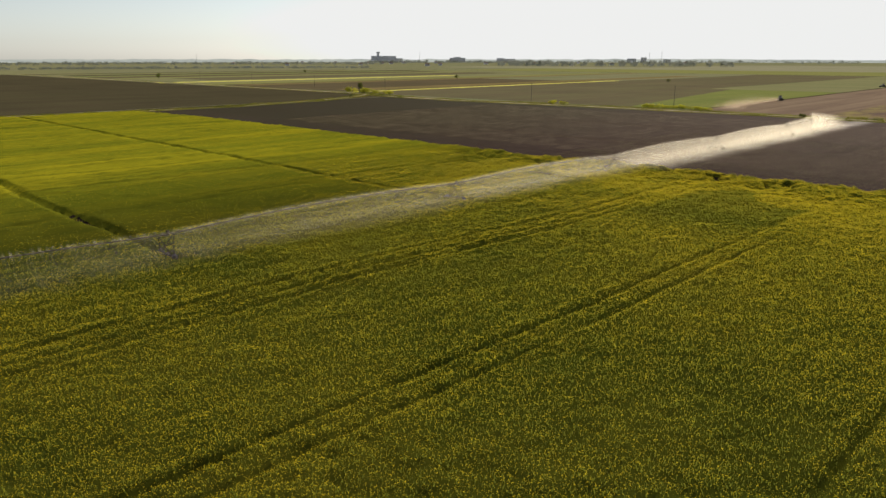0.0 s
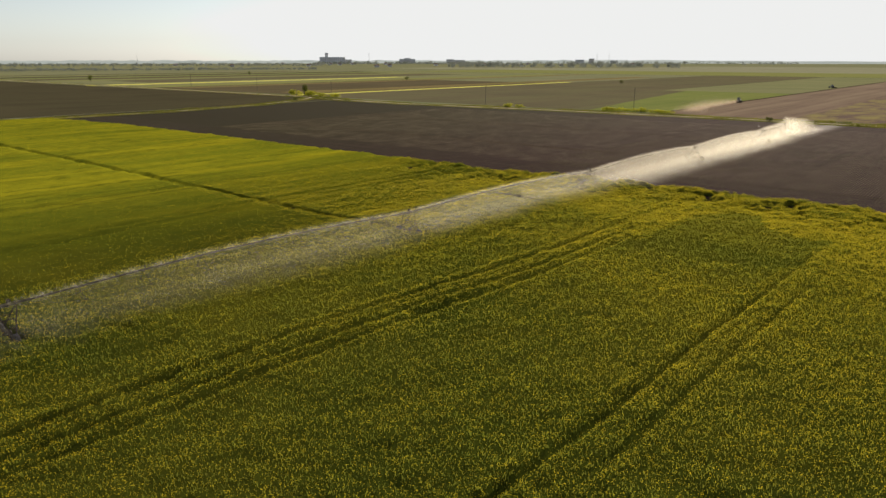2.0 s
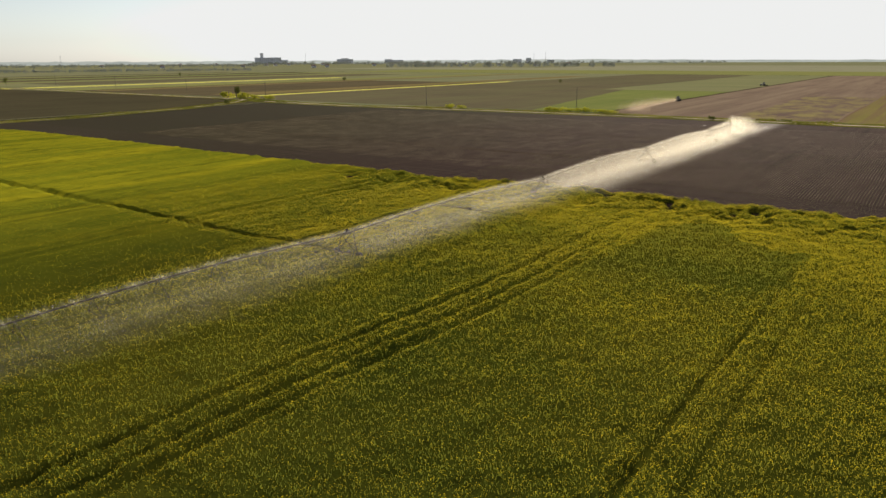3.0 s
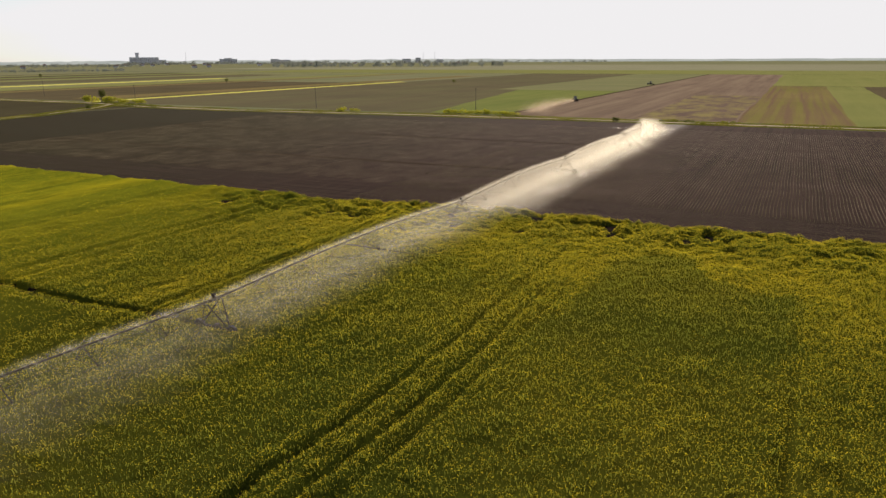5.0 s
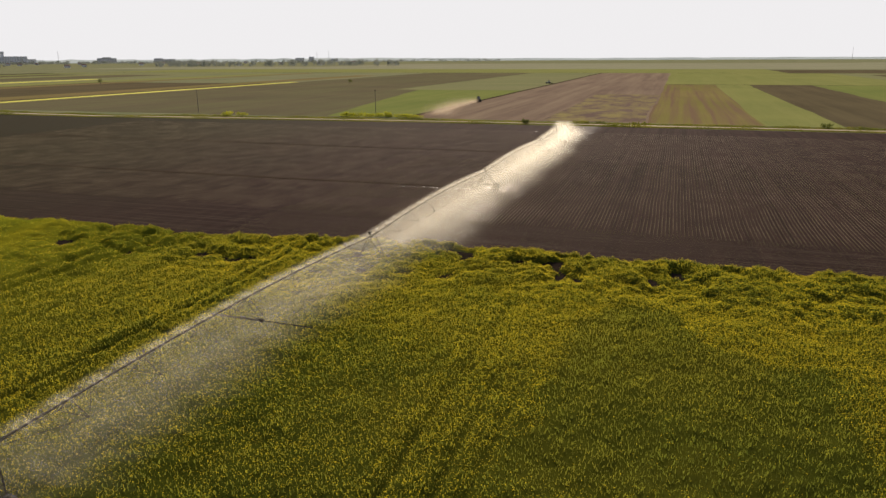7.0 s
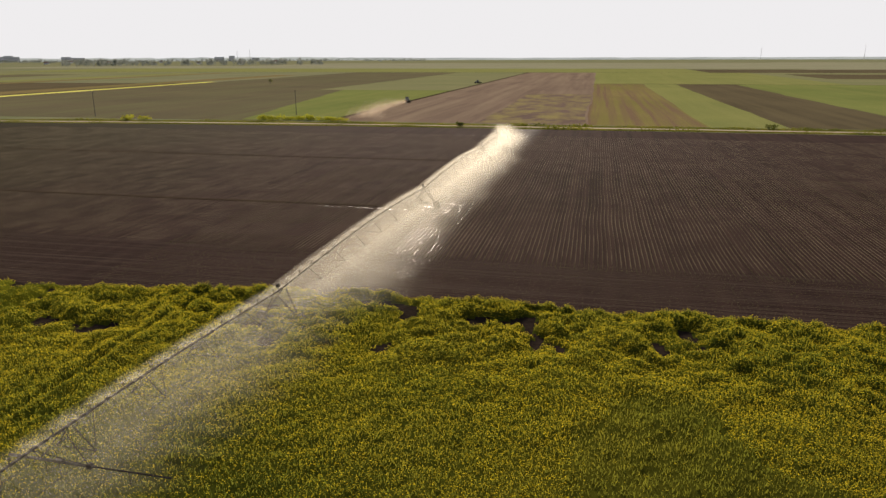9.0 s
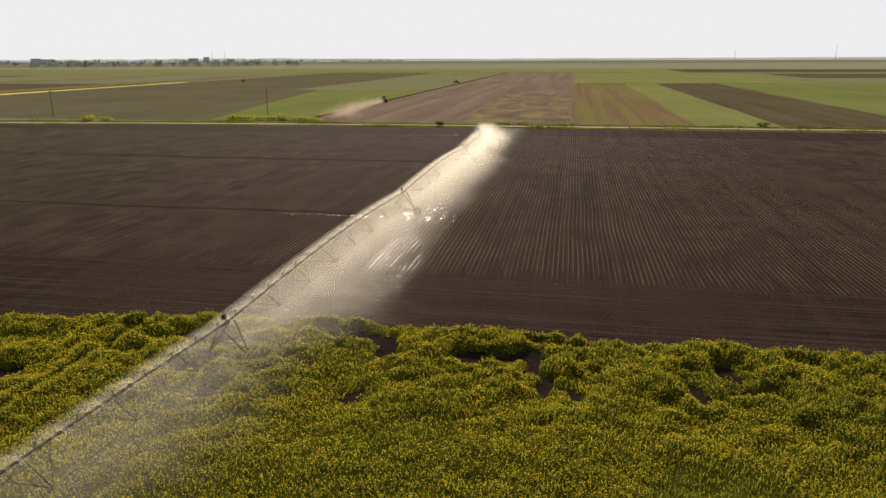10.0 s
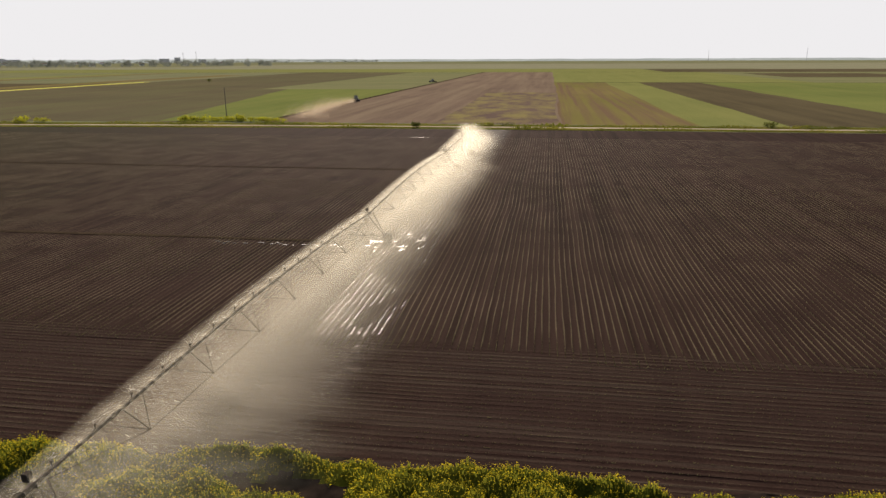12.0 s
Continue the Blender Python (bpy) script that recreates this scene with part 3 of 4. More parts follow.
def build_tower():
    tw = thing("irrigation_tower", Matrix(), "galvanised A-frame tower on two wheels carrying the irrigation pipe", "irrigator", "towers of the irrigator")
    bar("base_beam", (-1.9, 0, 0.75), (1.9, 0, 0.75), 0.10, M_DARKSTEEL, tw, 8)
    for sx in (-1, 1):
        wheel("wheel", 2.05 * sx, tw)
        for sy in (-1, 1):
            bar("leg", (1.75 * sx, 0.08 * sy, 0.8), (0.16 * sx, 0.95 * sy, PIPE_Z - 0.15), 0.06, M_DARKSTEEL, tw, 6)
        for f in (0.3, 0.6):
            z = 0.8 + f * (PIPE_Z - 0.95)
            x, y = sx * (1.75 - f * 1.6), 0.08 + f * 0.87
            bar("cross_brace", (x, -y, z), (x, y, z), 0.032, M_DARKSTEEL, tw, 6)
    for sy in (-1, 1):
        f = 0.5
        z, x, y = 0.8 + f * (PIPE_Z - 0.95), 1.75 - f * 1.6, (0.08 + f * 0.87) * sy
        bar("tie", (-x, y, z), (x, y, z), 0.03, M_DARKSTEEL, tw, 6)
    box("gearmotor", (0.5, 0.3, 0.32), pose(0.2, 0, 0.95), M_STEEL, tw, 0.03, "drive motor on the base beam")
    box("control_box", (0.30, 0.34, 0.38), pose(-0.42, 0.5, PIPE_Z + 0.24), M_DARKSTEEL, tw, 0.03, "dark weatherproof control box on top")
    bar("box_bracket", (-0.42, 0.5, PIPE_Z - 0.05), (0.0, 0.5, PIPE_Z), 0.03, M_STEEL, tw, 6)
    bar("ball_joint", (0, -0.35, PIPE_Z), (0, 0.35, PIPE_Z), 0.15, M_STEEL, tw, 10)
    bar("control_arm", (0.28, -2.3, PIPE_Z + 0.28), (0.28, 2.1, PIPE_Z + 0.30), 0.035, M_STEEL, tw, 6)
    return tw


def build_span(length=SPAN, vees=7):
    """One span with its arched pipe along +y, from one tower to the next."""
    sp = thing("irrigation_span", Matrix(), "arched galvanised irrigation pipe with V-struts and truss rods", "irrigator", "spans of the irrigator")
    n = 9
    for i in range(n):
        s0, s1 = i / n, (i + 1) / n
        bar("pipe", (0, length * s0, span_z(s0)), (0, length * s1, span_z(s1)), 0.084, M_STEEL, sp, 10)
        if i:
            bar("flange", (0, length * s0 - 0.06, span_z(s0)), (0, length * s0 + 0.06, span_z(s0)), 0.125, M_STEEL, sp, 10)
    prev = {-1: (-0.1, 0.9, PIPE_Z - 0.12), 1: (0.1, 0.9, PIPE_Z - 0.12)}
    for k in range(1, vees + 1):
        s = k / (vees + 1)
        y, z = length * s, span_z(s)
        depth = 1.65 * math.sin(math.pi * (0.16 + 0.68 * s))
        foot = {}
        for sx in (-1, 1):
            foot[sx] = (1.35 * sx, y, z - depth)
            bar("strut", (0.07 * sx, y - 0.15, z - 0.08), foot[sx], 0.034, M_DARKSTEEL, sp, 6)
            bar("truss_rod", prev[sx], foot[sx], 0.018, M_DARKSTEEL, sp, 5)
            bar("diagonal", foot[sx], (0.06 * sx, y + 1.6, span_z(min(1, s + 1.6 / length)) - 0.08), 0.022, M_DARKSTEEL, sp, 5)
        bar("spreader", foot[-1], foot[1], 0.028, M_DARKSTEEL, sp, 6)
        prev = foot
    for sx in (-1, 1):
        bar("truss_rod", prev[sx], (0.1 * sx, length - 0.9, PIPE_Z - 0.12), 0.018, M_DARKSTEEL, sp, 5)
    for i in range(18):
        s = (i + 0.5) / 18
        bm = bmesh.new()
        add_bar(bm, (0, length * s, span_z(s) + 0.08), (0, length * s, span_z(s) + 0.34), 0.028, 6)
        add_bar(bm, (0, length * s, span_z(s) + 0.34), (0, length * s, span_z(s) + 0.39), 0.075, 8)
        part("sprinkler", bm, M_STEEL, sp, "small plate sprinkler on top of the pipe")
    return sp


tower = build_tower()
span = build_span()
for i, ty in enumerate(TOWER_Y):
    m = pose(line_x(ty), ty, SINK[i], 0, 0, LEAN_DEG)
    t_ = tower if i == 0 else copy_thing(tower, m)
    t_.matrix_basis = m
    s_ = span if i == 0 else copy_thing(span, Matrix())
    y0 = ty - SPAN if i == 0 else TOWER_Y[i - 1]
    z0 = SINK[max(i - 1, 0)]
    s_.matrix_basis = pose(line_x(y0), y0, z0, math.degrees(math.atan2(SINK[i] - z0, SPAN)), 0, LEAN_DEG)


def build_overhang():
    L = 22.0
    ov = thing("irrigation_overhang", pose(line_x(252.2), 252.2, 0, 0, 0, LEAN_DEG), "cantilevered end pipe of the irrigator with stay cables", "irrigator")
    zs = lambda s: PIPE_Z + 0.3 * s
    for i in range(4):
        bar("pipe", (0, L * i / 4, zs(i / 4)), (0, L * (i + 1) / 4, zs((i + 1) / 4)), 0.085, M_STEEL, ov, 10)
        bar("flange", (0, L * (i + 1) / 4 - 0.05, zs((i + 1) / 4)), (0, L * (i + 1) / 4 + 0.05, zs((i + 1) / 4)), 0.15, M_STEEL, ov, 10)
    bar("mast", (0, 0.3, PIPE_Z), (0, 0.3, PIPE_Z + 1.8), 0.04, M_STEEL, ov, 6)
    for sx in (-1, 1):
        bar("stay_cable", (0, 0.3, PIPE_Z + 1.8), (0.05 * sx, L * 0.75, zs(0.75)), 0.012, M_STEEL, ov, 5)
    bm = bmesh.new()
    add_bar(bm, (0, L - 0.1, zs(1)), (0, L + 0.1, zs(1) + 0.5), 0.06, 8)
    add_bar(bm, (0, L, zs(1) + 0.5), (0.5, L + 0.8, zs(1) + 0.85), 0.045, 8, 0.025)
    part("end_gun", bm, M_STEEL, ov, "big end sprinkler")


build_overhang()


def build_boom():
    y = 116.2
    bo = thing("offset_boom", pose(line_x(y), y, 0, 0, 0, LEAN_DEG), "steel side boom hung under the span with an end pipe", "irrigator")
    zt = span_z(0.47)
    bar("boom_beam", (-3.0, 0, 2.60), (2.6, 0, 2.60), 0.085, M_STEEL, bo, 8, "thick galvanised beam")
    bar("boom_pipe", (2.6, 0, 2.60), (7.3, 0.15, 2.48), 0.045, M_DARKSTEEL, bo, 8, "thin dark end pipe")
    for x in (-0.9, 2.3):
        for dy in (-1.3, 0.9):
            bar("hanger", (0.05, dy, zt - 0.1), (x, 0, 2.62), 0.028, M_DARKSTEEL, bo, 6)
    box("clamp", (0.55, 0.24, 0.22), pose(0.35, 0, 2.66), M_STEEL, bo, 0.03, "pale valve clamp")
    box("clamp", (0.30, 0.30, 0.30), pose(2.35, 0, 2.62), M_DARKSTEEL, bo, 0.03)
    for x in (-0.6, 0.3, 4.8):
        bar("drop_hose", (x, 0.02, 2.55), (x, 0.02, 1.75), 0.018, M_DARKSTEEL, bo, 5)


build_boom()


# ---- falling water ----
def droplets(name, label):
    """Fine streaks of water thrown from each sprinkler and carried to +x by the wind."""
    ys, zs, big, count = [], [], [], []
    per = [70, 110, 110, 110, 140, 140]
    for i in range(len(TOWER_Y)):
        y0 = TOWER_Y[i] - SPAN if i == 0 else TOWER_Y[i - 1]
        L = TOWER_Y[i] - y0
        for k in range(18):
            s = (k + 0.5) / 18
            ys.append(y0 + L * s)
            zs.append(span_z(s) + 0.38)
            count.append(per[i])
            big.append(1.0 if i < 4 else 1.45)
    for k in range(9):
        ys.append(252.2 + (k + 0.5) * 2.4)
        zs.append(PIPE_Z + 0.5)
        count.append(250)
        big.append(1.5)
    for k in range(5):                            # the end gun's throw
        ys.append(275.0 + 5.5 * k)
        zs.append(PIPE_Z + 1.6 - 0.5 * k)
        count.append(250)
        big.append(1.6)
    ys, zs, big = np.repeat(ys, count), np.repeat(zs, count), np.repeat(big, count)
    n = len(ys)
    s = 0.8 * RNG.random(n) ** 1.8
    throw = RNG.normal(size=(n, 3)) * np.array([1.15, 1.9, 0.55])
    drift = 7.0 * (0.45 + 0.85 * RNG.random(n))

    def at(s):
        x = line_x(ys) + throw[:, 0] * (1 - np.exp(-4 * s)) + drift * s ** 1.35
        y = ys + throw[:, 1] * (1 - np.exp(-4 * s)) + 0.6 * s
        z = zs + (0.35 + throw[:, 2]) * s * 3.2 * (1 - s) - (zs - 0.15) * s ** 1.6
        return np.stack([x, y, np.maximum(z, 0.15)], 1)
    a = at(s)
    d = at(np.minimum(s + 0.03, 1.05)) - a
    d += RNG.normal(size=(n, 3)) * 0.25 * np.linalg.norm(d, axis=1)[:, None]
    d /= np.linalg.norm(d, axis=1)[:, None] + 1e-6
    ln = (0.05 + 0.10 * RNG.random(n)) * big
    side = RNG.normal(size=(n, 3))
    side -= (side * d).sum(1)[:, None] * d
    side /= np.linalg.norm(side, axis=1)[:, None] + 1e-6
    wd = ((0.0025 + 0.0035 * RNG.random(n)) * big)[:, None]
    v = np.stack([a - side * wd, a + side * wd, a + d * ln[:, None]], 1).reshape(-1, 3)
    ob = tri_mesh(name, v, np.arange(3 * n).reshape(-1, 3), [M_SPRAY])
    return tagged(ob, label, "water spray", kind="stuff")


droplets("water_drops", "bright water drops flung from the sprinklers")


def spray():
    """Each sprinkler's fan: a puff at the plate, drops flung out, blown to the +x side and sinking to the ground."""
    noz = []
    for i in range(len(TOWER_Y)):
        y0 = TOWER_Y[i] - SPAN if i == 0 else TOWER_Y[i - 1]
        count = 72
        for k in range(count):
            s = (k + 0.5) / count
            low = SINK[max(i - 1, 0)] * (1 - s) + SINK[i] * s
            noz.append((y0 + (TOWER_Y[i] - y0) * s, span_z(s) + 0.36 + low, (0.037, 0.040, 0.055, 0.084, 0.150, 0.20)[i], 0.9 if i < 4 else 1.05, (1.0, 0.5, 0.08, 0.5)[k % 4]))
    for k in range(7):
        noz.append((253.5 + 3.2 * k, PIPE_Z + 1.0 + 0.1 * k, 0.75, 0.82, 1.0))
    for k in range(5):                            # the end gun's throw
        noz.append((276.5 + 6.0 * k, PIPE_Z + 3.0 - 0.5 * k, 1.5 - 0.25 * k, 0.8, 0.0))
    V, F, D, W = [], [], [], []
    u = np.concatenate([np.linspace(-3.4, -0.9, 5), np.linspace(-0.6, 0.6, 7), np.linspace(1.0, 11.5, 12)])
    v = np.linspace(0.0, 1.0, 11) ** 0.7
    U0, Vv = np.meshgrid(u, v, indexing='ij')
    faces = grid_faces(*U0.shape)
    for k, (yn, zn, gain, wide, plate) in enumerate(noz):
        gust = 0.85 + 0.3 * float(vnoise(np.array(yn), np.array(0.0), 9, 71)) + 0.10 * (RNG.random() - 0.5)
        U = np.where(U0 > 0.6, 0.6 + (U0 - 0.6) * wide * gust, U0)
        q = np.clip(U / (10.5 * wide * gust), 0, 1.1)
        top = zn + 0.42 - (zn - 0.2) * q ** 1.35 - 0.75 * np.clip(-U - 0.5, 0, 3)
        top += 0.25 * (vnoise(U, 0 * U + yn, 1.4, 81) - 0.5) * smooth(0.5, 2, np.abs(U))
        top = np.maximum(top, 0.4)
        Z = 0.12 + (top - 0.12) * Vv
        Y = yn + 0.025 * U ** 2 * (0.6 + 0.8 * RNG.random()) + 1.2 * (vnoise(U + 50 * k, Z, 2.6, 82) - 0.5) * smooth(0.6, 3, np.abs(U)) + 0.12 * (zn - Z) * (RNG.random() - 0.3)
        d = np.hypot(U, Z - zn)
        out = np.where(U < 0, smooth(-3.3, 0.3, U), 1 - smooth(0.28, 0.98, U / (11.0 * wide * gust)))
        edge = out * (1 - smooth(0.62, 1.0, Vv)) * (0.5 + 0.5 * smooth(0.0, 0.2, Vv))
        below = np.where(U < 0, 1 - 0.4 * smooth(0.3, 2.2, zn - Z), 1.0)
        dens = gain * 0.20 * edge * below * (0.75 + 0.5 * vnoise(U, Z + 9 * k, 1.8, 83)) * (0.65 + 1.1 * np.exp(-np.abs(U - 0.8) / 2.4))
        dens += (0.03 + 0.35 * gain) * np.exp(-(np.hypot(0.7 * U + 0.2, Z - zn + 0.1) / 0.9) ** 2) * (1 - smooth(0.8, 1.0, Vv)) * 0.5
        dens += plate * (0.14 * np.exp(-(np.hypot(U, Z - zn + 0.2) / 0.16) ** 2) + 0.12 * np.exp(-((U + 0.5) / 1.2) ** 2 - ((Z - zn + 0.32 - 0.12 * U) / 0.24) ** 2))
        dens[:, -1] = 0.0
        dens[0, :] = 0.0
        dens[-1, :] = 0.0
        F.append(faces + len(V) * U.size)
        V.append(np.stack([line_x(Y) + U, Y, Z], -1).reshape(-1, 3))
        D.append(np.clip(dens, 0, 0.9).ravel())
        W.append(np.stack([np.arctan2(Z - zn - 0.4, U + 0.01) * 3.2, d * 0.22, np.full_like(U, 3.7 * k)], -1).reshape(-1, 3))
    ob = tri_mesh("water_spray", np.concatenate(V), np.concatenate(F), [M_FAN])
    ob.data.attributes.new("mist", 'FLOAT', 'POINT').data.foreach_set("value", np.concatenate(D).astype(np.float32))
    ob.data.attributes.new("fling", 'FLOAT_VECTOR', 'POINT').data.foreach_set("vector", np.concatenate(W).astype(np.float32).ravel())
    ob.data.polygons.foreach_set("use_smooth", np.ones(len(ob.data.polygons), bool))
    return tagged(ob, "fine white water spray drifting from the irrigation pipe", "water spray", kind="stuff")

spray()


def puddles():
    """Water standing in the furrows of the wetted band."""
    n = 4200
    y = 170.5 + RNG.random(n) ** 1.5 * 140
    lane = np.array([2.4, 3.6, 5.0, 5.6])[RNG.integers(0, 4, n)] + RNG.normal(size=n) * 0.25
    x = line_x(y) + np.where(RNG.random(n) < 0.6, lane, 1.5 + RNG.random(n) * 7.0)
    x = SOIL_X[0] + np.round((x - SOIL_X[0]) / ROW) * ROW - 0.07
    keep = 0.6 * vnoise(x, y * 0.25, 1.6, 11) + 0.4 * vnoise(x, y, 9, 12) > 0.44
    x, y = x[keep], y[keep]
    V, F = [], []
    for cx, cy in zip(x, y):
        L, W = 0.1 + 0.7 * RNG.random() ** 2, 0.005 + 0.007 * RNG.random()
        k = 6
        b = len(V)
        for i in range(k):
            a = i / k * math.tau
            V.append((cx + W * math.cos(a) * (0.8 + 0.4 * RNG.random()), cy + L * math.sin(a) * (0.85 + 0.3 * RNG.random()), 0.022))
        V.append((cx, cy, 0.024))
        F += [(b + i, b + (i + 1) % k, b + k) for i in range(k)]
    for _ in range(420):                          # films of water along the headland's rows
        cy = 154.5 + np.floor(RNG.random() * 26) * ROW + 0.02
        cx, L, W, b = line_x(cy) + 1.0 + 7.5 * RNG.random(), 0.08 + 0.35 * RNG.random() ** 2, 0.004 + 0.005 * RNG.random(), len(V)
        for i in range(6):
            a = i / 6 * math.tau
            V.append((cx + L * math.cos(a) * (0.8 + 0.4 * RNG.random()), cy + W * math.sin(a), 0.024))
        V.append((cx, cy, 0.026))
        F += [(b + i, b + (i + 1) % 6, b + 6) for i in range(6)]
    for ty in (TOWER_Y[4] - 1.0, 308.5):         # wheel ruts hold water in front of and behind the tower
        for j in range(64):
            cx, cy = line_x(ty) - 18 + 16 * RNG.random(), ty - 2.2 + 1.2 * RNG.random()
            if j > 24:
                cx, cy = line_x(ty) + 6.5 * RNG.random(), ty - 3 + 8 * RNG.random()
            L, W, b = 0.12 + 0.35 * RNG.random(), 0.04 + 0.08 * RNG.random(), len(V)
            for i in range(10):
                a = i / 10 * math.tau
                V.append((cx + L * math.cos(a) * (0.75 + 0.5 * RNG.random()), cy + W * math.sin(a), 0.073))
            V.append((cx, cy, 0.075))
            F += [(b + i, b + (i + 1) % 10, b + 10) for i in range(10)]
    return tagged(tri_mesh("puddles", V, F, [M_WATER]), "glinting puddles standing in the wet furrows", "puddle", kind="stuff")


puddles()
for ty in TOWER_Y[4:]:
    ribbon("wheel_rut", [(-340, ty + 0.6), (-200, ty - 0.6), (-130, ty - 1.0), (line_x(ty) - 2, ty - 0.5)], 0.8, 0.07, M_BARE, "dark wheel rut left across the tilled rows", "rut", 0.5, 1.5)

# ---- flowering crop ----
TRAMS = [(-65.8, 0.85, 0.0), (-62.7, 0.7, 0.0), (-60.6, 0.45, 0.0), (-36.6, 0.55, 0.02), (-33.4, 0.4, 0.02), (-8.6, 0.6, 0.02), (-5.0, 0.45, 0.02), (-94.6, 0.85, 0.0), (-118, 0.6, 0.02), (-121.5, 0.5, 0.02), (-146, 0.6, 0.02), (-156, 0.7, 0.0), (-174, 0.7, 0.02), (-203, 0.6, 0.02), (-232, 0.6, 0.02), (-260, 0.6, 0.02), (-290, 0.6, 0.02), (20, 0.6, 0.02)]
CROP_X = (-346.0, 150.0)


def tram_x(tx, lean, y):
    """Where a wheel track runs at y; the main set swings over half-way along."""
    return tx + (2.4 * smooth(56, 97, y) if -70 < tx < -58 else lean * (y - 60))


def crop_height(x, y):
    """Height of the standing crop: swells, lumps, wheel tracks, a ragged and gappy border."""
    h = 1.02 + 0.16 * (vnoise(x, y * 0.07, 1.7, 33) - 0.5) + 0.18 * (vnoise(x, y, 9, 1) - 0.5) + 0.24 * (vnoise(x, y * 0.6, 2.1, 2) - 0.5) + 0.20 * (vnoise(x, y * 0.5, 0.9, 3) - 0.5)
    for tx, deep, lean in TRAMS:
        wav = tram_x(tx, lean, y) + 0.6 * (vnoise(y * 1.0, tx + 0 * y, 16, 4) - 0.5)
        d = np.abs(x - wav)
        broad = 0.46 if tx > -112 else 1.2
        deep = deep * (1 + 0.5 * (1 - smooth(35, 60, y))) if tx == -36.6 else deep
        worn = 0.85 * deep * np.minimum(1, 0.55 + 0.6 * smooth(0.3, 0.6, vnoise(x, y, 6, 12))) * (1 - 0.85 * smooth(80, 122, y) * (tx > -80))
        h = h * np.clip(1 - worn * (1 - smooth(0.25 * broad, broad, d)), 0.08, 1) + 0.30 * worn * np.exp(-((d - 1.0) / 0.45) ** 2)
    for ty in TOWER_Y[1:3]:                      # ruts of the irrigator's wheels, behind it
        d = np.abs(y - (ty - 0.2 + 1.4 * (vnoise(x, 0 * x + ty, 30, 5) - 0.5)))
        cut = (1 - smooth(0.3, 0.75, d)) * (1 - smooth(-84.5, -83.0, x)) * smooth(0.10, 0.35, vnoise(x, y, 7, 14) + 0.15)
        h = h * (1 - 0.92 * cut)
    e = crop_edge(x)
    near = smooth(27, 6, e - y) * smooth(-150, -120, x)
    band = np.exp(-((y - 139.5) / 3.0) ** 2) * smooth(-135, -128, x) * (1 - smooth(-102, -92, x))
    lump = 0.68 * vnoise(x, y, 2.8, 6) + 0.32 * vnoise(x, y, 1.15, 7)
    gap = 0.95 * smooth(0.59, 0.25, lump) * (0.35 + 0.65 * vnoise(x, y, 11, 8)) * near
    gap = np.maximum(gap, 0.97 * smooth(0.80, 0.36, lump) * band)
    head = 0.52 * clumps(x + 1.3 * vnoise(x, y, 3, 31), y + 0.8 * vnoise(x, y, 1.2, 34), 1.9, 1) + 0.48 * clumps(x, y + 0.6 * vnoise(x, y, 1.5, 32), 0.9, 2)
    h = h * (1 + (0.26 + 0.40 * near) * (head - 0.52)) * (1 + 0.4 * near * (lump - 0.47)) * (1 - 0.72 * np.clip(gap * 1.2, 0, 1))
    under = np.exp(-((x - line_x(y) - 10.5) / 1.6) ** 2) * smooth(128, 140, y) * 0.55
    return h * (1 - under) * smooth(-0.1, 1.3, e - y)


def bloom(x, y):
    """How freely the crop flowers: patchy, thin in a greener patch and in the damp hollows."""
    b = 0.40 + 0.75 * (vnoise(x, y, 26, 9) - 0.35) + 0.45 * (vnoise(x, y, 5, 10) - 0.5) + 0.40 * smooth(45, 105, y) + 0.16 * smooth(-60, 10, x) + 0.10 * smooth(-120, -200, x)
    px, py = x + 3 * (vnoise(x, y, 4, 41) - 0.5), y + 4 * (vnoise(x, y, 5, 42) - 0.5)
    patch = smooth(-58, -55.5, px) * smooth(-34.5, -37, px) * smooth(98, 104, py) * smooth(1, -1, py - 125 - 10 * smooth(-44, -47, px) + 6 * smooth(-51, -56, px))
    green = np.exp(-((x + 57) / 4.5) ** 2) * smooth(143, 149, y)
    rut = sum(deep * np.exp(-((np.abs(x - tram_x(tx, lean, y)) - 0.95) / 0.5) ** 2) for tx, deep, lean in TRAMS[:7])
    return np.clip((b - 0.5 * green + 0.8 * rut) * (1 - 0.93 * patch), 0.02, 1.0)


def canopy(name, xs, ys, step, label):
    gx, gy = np.meshgrid(np.arange(xs[0], xs[1] + step * .5, step), np.arange(ys[0], ys[1] + step * .5, step), indexing='ij')
    gy = np.minimum(gy, crop_edge(gx) - 0.05)
    h = crop_height(gx, gy)
    z = np.maximum(0.0, (0.735 + 0.125 * smooth(-100, -165, gx)) * h ** 1.25 - 0.04) + 0.03 + 0.03 * h * (RNG.random(gx.shape) - 0.5)
    v = np.stack([gx, gy, z], -1).reshape(-1, 3)
    f = grid_faces(*gx.shape)
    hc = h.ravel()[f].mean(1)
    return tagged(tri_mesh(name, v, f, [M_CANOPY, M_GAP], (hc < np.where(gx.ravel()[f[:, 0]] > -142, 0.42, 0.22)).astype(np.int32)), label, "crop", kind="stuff")


